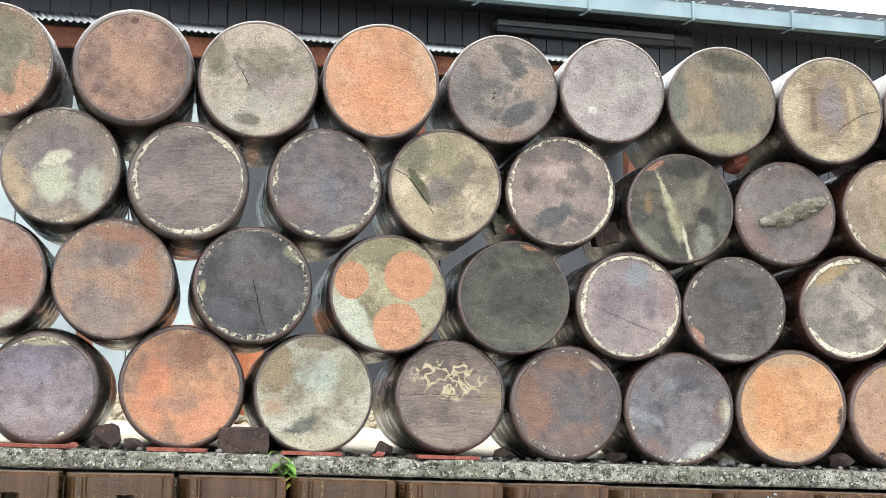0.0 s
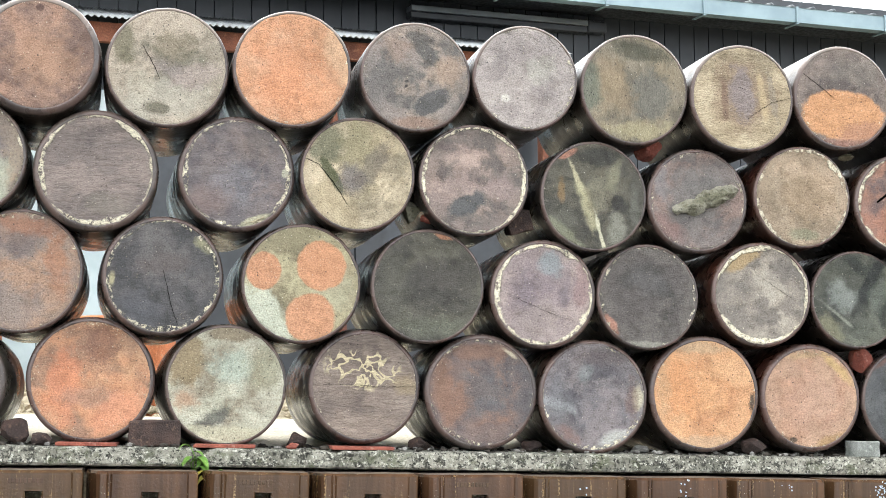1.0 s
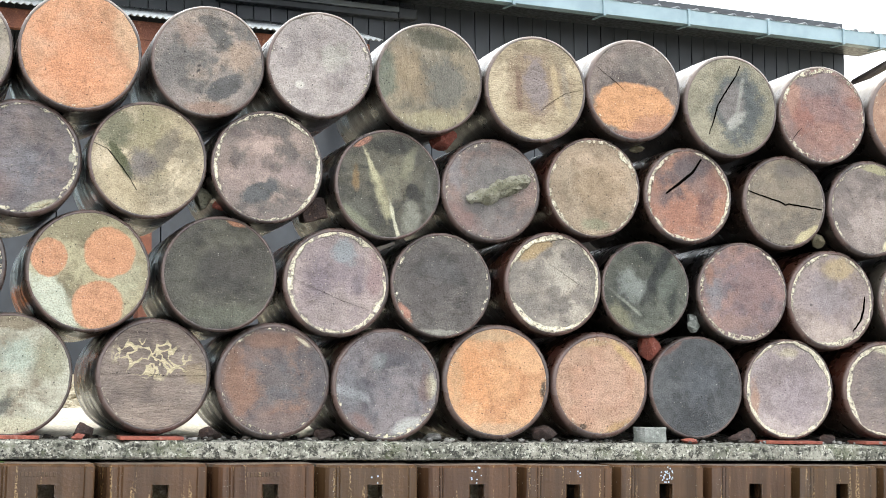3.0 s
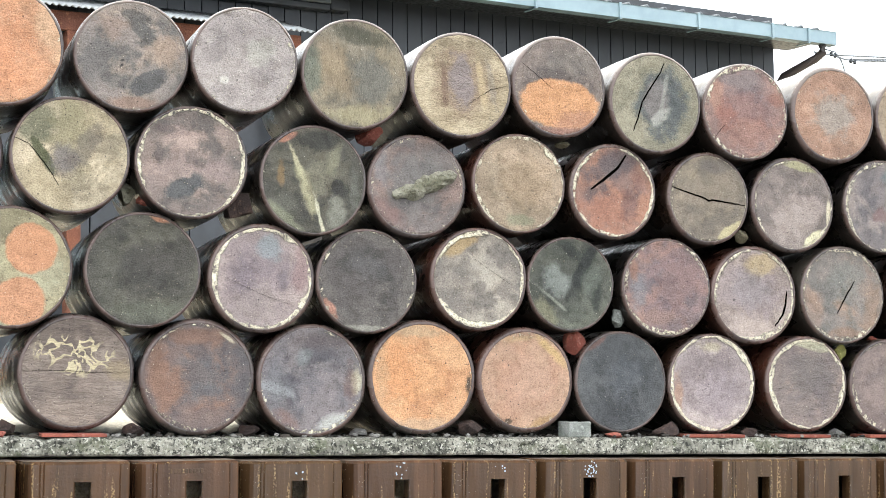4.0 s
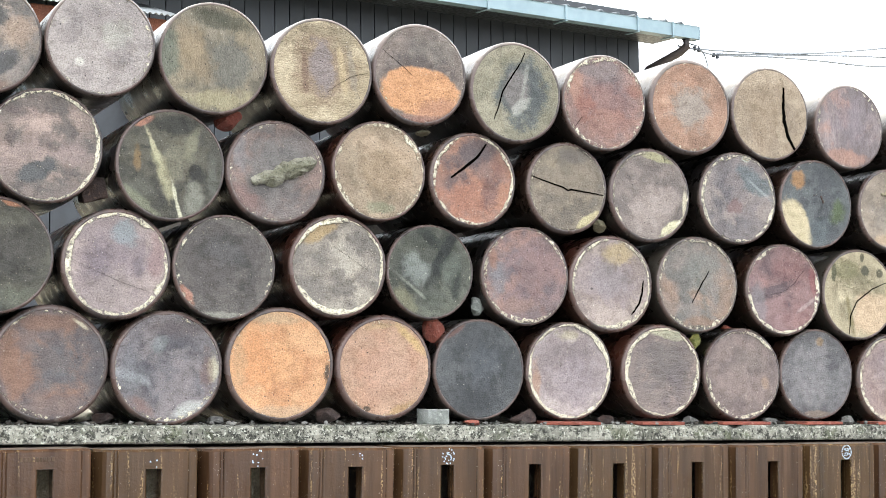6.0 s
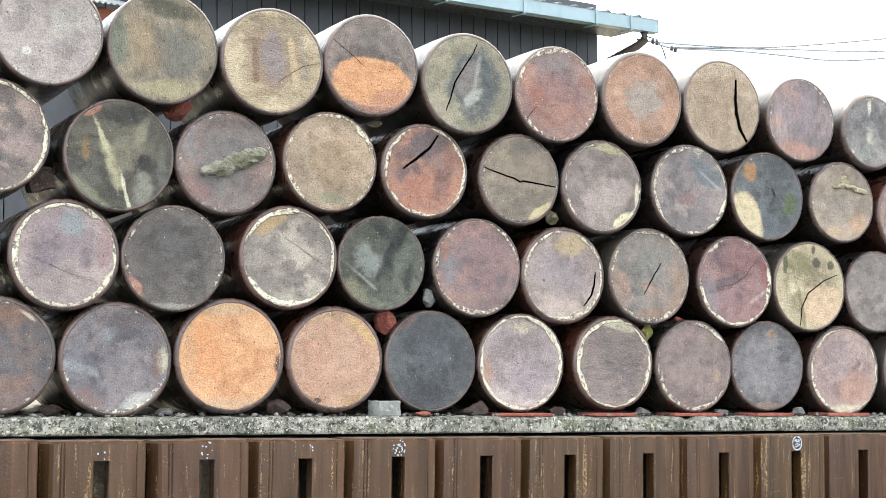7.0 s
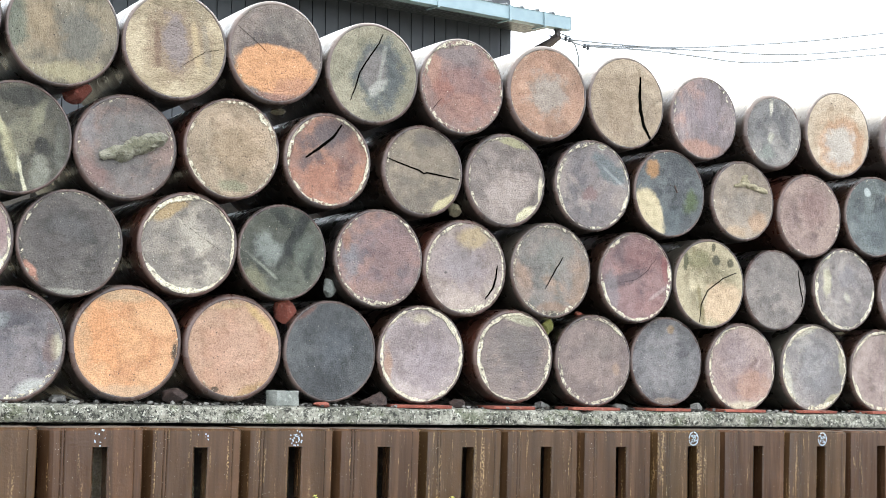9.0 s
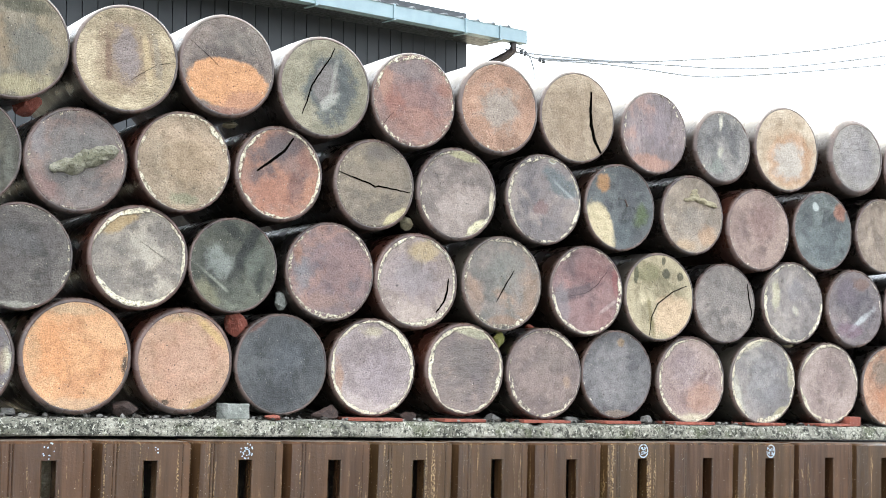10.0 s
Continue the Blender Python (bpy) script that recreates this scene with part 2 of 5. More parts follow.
def lichened_concrete():
    """Old concrete: pale cement, black moss in blotches, white lichen flecks."""
    g = Net("lichened_concrete", 0.95)
    c = g.mix(g.step(g.noise(9, 8, None, 0.7), 0.4, 0.62), lin("9c998c"), lin("6a695e"))
    c = g.mix(g.step(g.noise(38, 9, None, 0.76), 0.49, 0.58, 0, 0.9), c, lin("24241e"))
    c = g.mix(g.step(g.noise(14, 6, g.move((5, 2, 7)), 0.7), 0.52, 0.64, 0, 0.7), c, lin("5c6048"))
    c = g.mix(g.step(g.noise(95, 6, None, 0.7), 0.54, 0.62, 0, 0.9), c, lin("c4c2b4"))
    c = g.mix(g.step(g.noise(150, 5, g.move((1, 6, 3))), 0.56, 0.64, 0, 0.9), c, lin("1c1b17"))
    return g.done(c, None, g.math("ADD", g.noise(120, 5, None, 0.7), g.noise(35, 5)), 0.008, 1.0)


CONCRETE = lichened_concrete()
TERRACOTTA = stone_like("terracotta", "9a5543", "86483a", "a8796a", 2.0)
RUST_CLAY = stone_like("broken_brown_clay", "4c3a33", "382c28", "6a5448", 2.0)
GREY_STONE = stone_like("grey_stone", "8d8a84", "6c6a66", "a5a29a", 2.0)
PALE_BLOCK = stone_like("pale_concrete", "9a9c96", "83867f", "b0b0a8", 2.0)
GRAVEL = stone_like("pale_gravel", "cbbfa4", "b5a88c", "e0d8c4", 1.2, 0.95, 0.02)
# earth of the crumbs and wall core; also paints the dark behind the jars
EARTH_AND_SHADE = stone_like("earth_and_shade", "3a342c", "2a2620", "5a5244", 1.0)


def duct_glaze():
    """Brown salt-glazed clay, streaked downward."""
    g = Net("brown_duct_glaze", 0.32)
    tall = g.move(scale=(1, 1, 0.06))
    rand = g.random()
    off = g.n.new("ShaderNodeVectorMath")
    off.operation = "ADD"
    g.l.new(tall, off.inputs[0])
    comb = g.n.new("ShaderNodeCombineXYZ")
    g.put(comb.inputs[0], g.math("MULTIPLY", rand, 60.0))
    g.l.new(comb.outputs[0], off.inputs[1])
    c = g.mix(g.step(g.noise(22, 5, off.outputs[0], 0.6), 0.36, 0.66), lin("5e432f"), lin("38261a"))
    c = g.mix(g.step(g.noise(4, 3), 0.35, 0.65, 0.0, 0.5), c, lin("3c2a1c"))
    c = g.mix(g.math("MULTIPLY", rand, 0.5), c, lin("463720"))
    # lighter runs where the glaze thinned, broken into flecks
    runs = g.math("MULTIPLY", g.step(g.noise(64, 4, off.outputs[0], 0.6), g.math("SUBTRACT", 0.62, g.math("MULTIPLY", rand, 0.1)), 0.68, 0, 0.9), g.step(g.noise(170, 4), 0.44, 0.6))
    c = g.mix(runs, c, lin("94784e"))
    dirt = g.step(g.noise(40, 6, None, 0.72), 0.58, 0.72, 0, 0.3)
    c = g.mix(dirt, c, lin("2a1f18"))
    c = g.mix(g.step(g.noise(230, 2), 0.7, 0.75, 0, 0.75), c, lin("cbbfa6"))
    return g.done(c, g.step(g.noise(22, 4), 0.35, 0.65, 0.1, 0.26), g.math("ADD", g.noise(70, 3, off.outputs[0]), g.math("ADD", g.noise(130, 3), runs)), 0.0018, 0.35)


DUCT = duct_glaze()
# duct tops: dust, made paler still for the skylight they catch
DUCT_TOP = stone_like("lit_dusty_duct_end", "7c6c5c", "54453a", "b0a594", 2.0, 0.6, 0.002)


def siding_paint():
    g = Net("dark_siding_paint", 0.5)
    c = g.mix(g.noise(3, 4, g.move(scale=(1, 1, 0.2))), lin("1f2328"), lin("292e34"))
    return g.done(c, None, g.noise(200, 2), 0.0005, 0.3)


def metal_paint(name, a, b, rough=0.4):
    g = Net(name, rough)
    c = g.mix(g.step(g.noise(4, 5), 0.35, 0.7), lin(a), lin(b))
    return g.done(c, g.step(g.noise(30, 3), 0.3, 0.7, rough - 0.1, rough + 0.15))


SIDING = siding_paint()
GUTTER = metal_paint("blue_grey_gutter", "8599a0", "768a92")
DARK_METAL = metal_paint("dark_metal", "24272b", "30343a")
ZINC = metal_paint("corrugated_zinc", "a9acac", "8a8d8d", 0.35)
PIPE = metal_paint("brown_pipe", "4a4240", "3a3432")
PALE_PANEL = metal_paint("pale_panel", "a8b4b6", "94a1a4", 0.6)
WOOD = stone_like("red_brown_wood", "7a4a36", "5e382a", "8a6048", 0.6)
ROOF_TILE = stone_like("grey_roof_tile", "7d8080", "63676a", "9a9c98", 0.6)
WIRE = metal_paint("wire", "7c8084", "6a6e72")
# crack filler: flat black that paints the shade inside a split
BLACK = metal_paint("black_crack_shade", "050504", "080706", 0.95)
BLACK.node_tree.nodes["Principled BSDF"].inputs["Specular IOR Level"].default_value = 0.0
CRUST = stone_like("pale_mortar_crust", "a09c8a", "77745f", "3f3f32", 3.0, 0.95, 0.006)
CREAM = stone_like("cream_crust", "b5aa8c", "9a9074", "7c7460", 3.0, 0.95, 0.006)
LEAF = stone_like("leaf", "6f9a3c", "557f2e", "9ab85a", 3.0, 0.6, 0.001)
YELLOW = stone_like("yellow_leaf", "c4b450", "a8a040", "d8cc80", 3.0, 0.6, 0.001)
YELLOW_STONE = stone_like("lichened_stone", "a8a458", "8a8a4c", "c0bc80", 2.0)
STAMP = metal_paint("white_stamp", "b4c0c8", "98a4ac", 0.7)

# ---- the ground: the lane, the step of the retaining wall, and the gravel yard behind ----
def fall(x):
    """How far the ledge has fallen at x."""
    return -0.030 * (x - 2.4)


def build_ground():
    bm = bmesh.new()
    xs = [-400, -60, -12, -6] + [-4 + 0.5 * i for i in range(29)] + [14, 30, 80, 400]
    prof = [(-300, 0), (-30, 0), (-8, 0), (-3, 0), (0, 0), (2.31, 0), (2.34, 1.29), (2.62, 1.292), (3.4, 1.30), (5, 1.48), (7, 1.58), (9.5, 1.62), (40, 1.7), (600, 1.7)]
    rows_ = []
    for x in xs:
        f = fall(max(-6, min(10, x)))
        row = []
        for y, z in prof:
            bumpy = 0.03 * noise.noise(Vector((x * 1.7, y * 1.7, 0))) if y > 2.7 and abs(x) < 15 else 0
            row.append(bm.verts.new((x, y, z + f + bumpy)))
        rows_.append(row)
    for a, b in zip(rows_, rows_[1:]):
        for i in range(len(prof) - 1):
            fc = bm.faces.new((a[i], b[i], b[i + 1], a[i + 1]))
            # past x 1.9 the ground is painted dark, for the shade between jars
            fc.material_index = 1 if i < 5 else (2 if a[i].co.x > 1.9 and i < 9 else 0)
    ob = part("ground", bm, GRAVEL)
    ob.data.materials.append(stone_like("worn_asphalt", "4d4c4a", "3f3e3c", "6a6862", 0.8))
    ob.data.materials.append(EARTH_AND_SHADE)
    return tagged(ob, "pale gravel yard behind a step down to a grey lane", "ground", kind="structure")


build_ground()


def build_ledge():
    """The concrete slab on the wall, with a crumbled front edge."""
    bm = bmesh.new()
    n, x0, x1 = 900, -2.2, 6.6
    sect = [(2.62, 0.010), (2.315, 0.010), (2.311, 0.016), (2.312, 0.034), (2.313, 0.052), (2.320, 0.059), (2.35, 0.061), (2.42, 0.061), (2.62, 0.061)]
    last = None
    for i in range(n + 1):
        x = x0 + (x1 - x0) * i / n
        ring = []
        for k, (y, z) in enumerate(sect):
            dy = dz = 0
            if 0 < k < 7:
                w = noise.noise(Vector((x * 6, k * 0.35, 1))) * 0.006 + noise.noise(Vector((x * 31, k * 1.1, 5))) * 0.005 + noise.noise(Vector((x * 90, k * 2.1, 9))) * 0.003
                chip = max(0.0, noise.noise(Vector((x * 11, 3, 2))) - 0.28) * 0.05 if k in (4, 5, 6) else 0
                dy, dz = w + chip, (w * 0.7 - chip * 0.6 if k > 3 else 0)
            ring.append(bm.verts.new((x, y + dy, 1.30 + fall(x) + z + dz)))
        if last:
            for a in range(len(sect) - 1):
                bm.faces.new((last[a], ring[a], ring[a + 1], last[a + 1]))
        last = ring
    bmesh.ops.recalc_face_normals(bm, faces=bm.faces)
    return tagged(part("ledge", bm, CONCRETE), "weathered concrete coping slab with lichen and chipped edge", "ledge", kind="structure")


build_ledge()

# ---- the stack of jars ----
# name, place along the ledge, height, radius of the base, three clay colours, crust round the rim
JARS = """
a0 -0.554 1.981 0.161 8f8270 6f6a55 a97a5c .5
a1 -0.174 1.986 0.164 8f7060 765c52 a07a64 .1
a2 0.176 1.973 0.166 8f8676 767060 a49686 .15
a3 0.525 1.989 0.167 c68c64 c08c66 be9070 .2
a4 0.881 1.988 0.160 857a74 66625f 9a887a .15
a5 1.204 2.003 0.153 8e8482 7e7678 9e9490 .4
a6 1.540 1.991 0.165 7f7564 6a6252 8e8068 .1
a7 1.874 1.984 0.163 9c8b6e 897a60 b0a084 .1
a8 2.200 2.004 0.161 6c605a 5c524e 7e7068 .3
a9 2.535 1.978 0.162 7c7662 66624f 8c8570 .1
a10 2.865 1.974 0.158 8c706a 746466 966f5e .6
a11 3.201 1.989 0.162 a47c64 98745e ac8870 .3
a12 3.535 1.993 0.166 94806a 867460 9e8c76 .15
a13 3.877 1.974 0.155 8d7e7e 7e7072 a07c70 .4
a14 4.207 1.957 0.150 6f6c6c 5c5a5c 85807c .3
a15 4.526 1.978 0.161 a8937a 9c8468 b8a894 .15
a16 4.896 1.983 0.163 8a8480 7a7472 9a948c .2
a17 5.209 1.967 0.167 8c8378 7a7268 9c9488 .2
b0 -0.360 1.698 0.162 857a70 74696a a08a6c .5
b1 -0.006 1.676 0.166 7a6e6a 6c6260 887a74 .9
b2 0.381 1.685 0.164 746a6a 6a6468 80706c .7
b3 0.723 1.699 0.164 aa9a7c 948870 baaa90 .15
b4 1.062 1.699 0.159 8c7a74 6a625e a08a80 .9
b5 1.424 1.669 0.160 403d36 302e29 545144 .1
b6 1.748 1.670 0.155 726a68 64605f 806a62 .4
b7 2.078 1.696 0.153 96846e 86755f a68f78 .7
b8 2.400 1.689 0.150 866860 6a5856 a07058 .9
b9 2.744 1.686 0.149 837668 72685c 92846f .4
b10 3.062 1.682 0.155 877a74 786c68 948680 .6
b11 3.411 1.693 0.162 7a7070 6a6468 8a7e78 .8
b12 3.744 1.692 0.161 44464a 393c40 54585a .2
b13 4.084 1.691 0.158 8c7e70 7d7064 9c8c7c .3
b14 4.409 1.660 0.155 86706a 765f5c 947e74 .4
b15 4.746 1.680 0.159 4e5456 3c4244 646a6a .3
b16 5.080 1.684 0.163 8a7a6c 7c6c60 988878 .3
cz -0.543 1.389 0.158 8f6f62 7c6058 a08270 .4
c0 -0.200 1.390 0.167 86766c 786a68 9a7860 .3
c1 0.187 1.390 0.164 4e4c4e 424144 5c5858 .6
c2 0.574 1.382 0.166 8f8468 7d7458 a09878 .3
c3 0.937 1.387 0.161 4a473f 3f3c36 58564a .1
c4 1.281 1.376 0.156 8d7e80 80727a 9a8a86 .9
c5 1.600 1.379 0.153 524c4a 464240 605a56 .4
c6 1.959 1.398 0.161 8f867c 7c746e a89e90 1.0
c7 2.269 1.393 0.152 46483f 2f312a 5c5e52 .2
c8 2.604 1.393 0.155 80696a 6c6268 8c6c62 .7
c9 2.928 1.380 0.157 8f8080 82726e a09088 .8
c10 3.265 1.391 0.164 827872 74706c 8f7664 .6
c11 3.622 1.386 0.158 866868 705a5c 8e6c68 .8
c12 3.954 1.380 0.166 9c9074 847a5c b0a284 .2
c13 4.269 1.372 0.154 7c7470 6e6664 8a807a .2
c14 4.610 1.391 0.161 8b8280 7c7474 9a908a .8
c15 4.951 1.385 0.163 6a6266 58525a 7c7070 .5
c16 5.266 1.395 0.162 857d78 787070 928a84 .4
d0 -0.381 1.080 0.155 82767c 766c74 928688 .6
d1 0.002 1.096 0.170 be8660 9c7862 b48a68 .2
d2 0.374 1.090 0.166 a4a290 8e836e b0ae9e .2
d3 0.766 1.095 0.158 84756c 74665f 92847a .3
d4 1.106 1.087 0.163 725f5a 5f5b5f 82604e .5
d5 1.444 1.081 0.163 68646a 525056 7a7274 .5
d6 1.788 1.096 0.168 c68a58 ca8e5e c2946a .2
d7 2.130 1.091 0.160 b0866c b48e74 ac8a72 .3
d8 2.457 1.090 0.157 47494c 3c3e42 525456 .15
d9 2.783 1.090 0.157 97898a 887a7c a49694 1.0
d10 3.136 1.094 0.159 80736e 74686a 8f7c74 1.0
d11 3.465 1.088 0.159 84736e 786866 90807a .7
d12 3.788 1.092 0.159 6a686a 5e5c60 787476 .2
d13 4.135 1.079 0.163 96807a 8a7070 a08c86 .8
d14 4.485 1.086 0.169 8c8482 7c7678 9a928c .9
d15 4.837 1.083 0.167 8f7c78 82706c 9c8a84 .9
d16 5.187 1.077 0.169 a57a60 956c56 b08c74 .4
"""
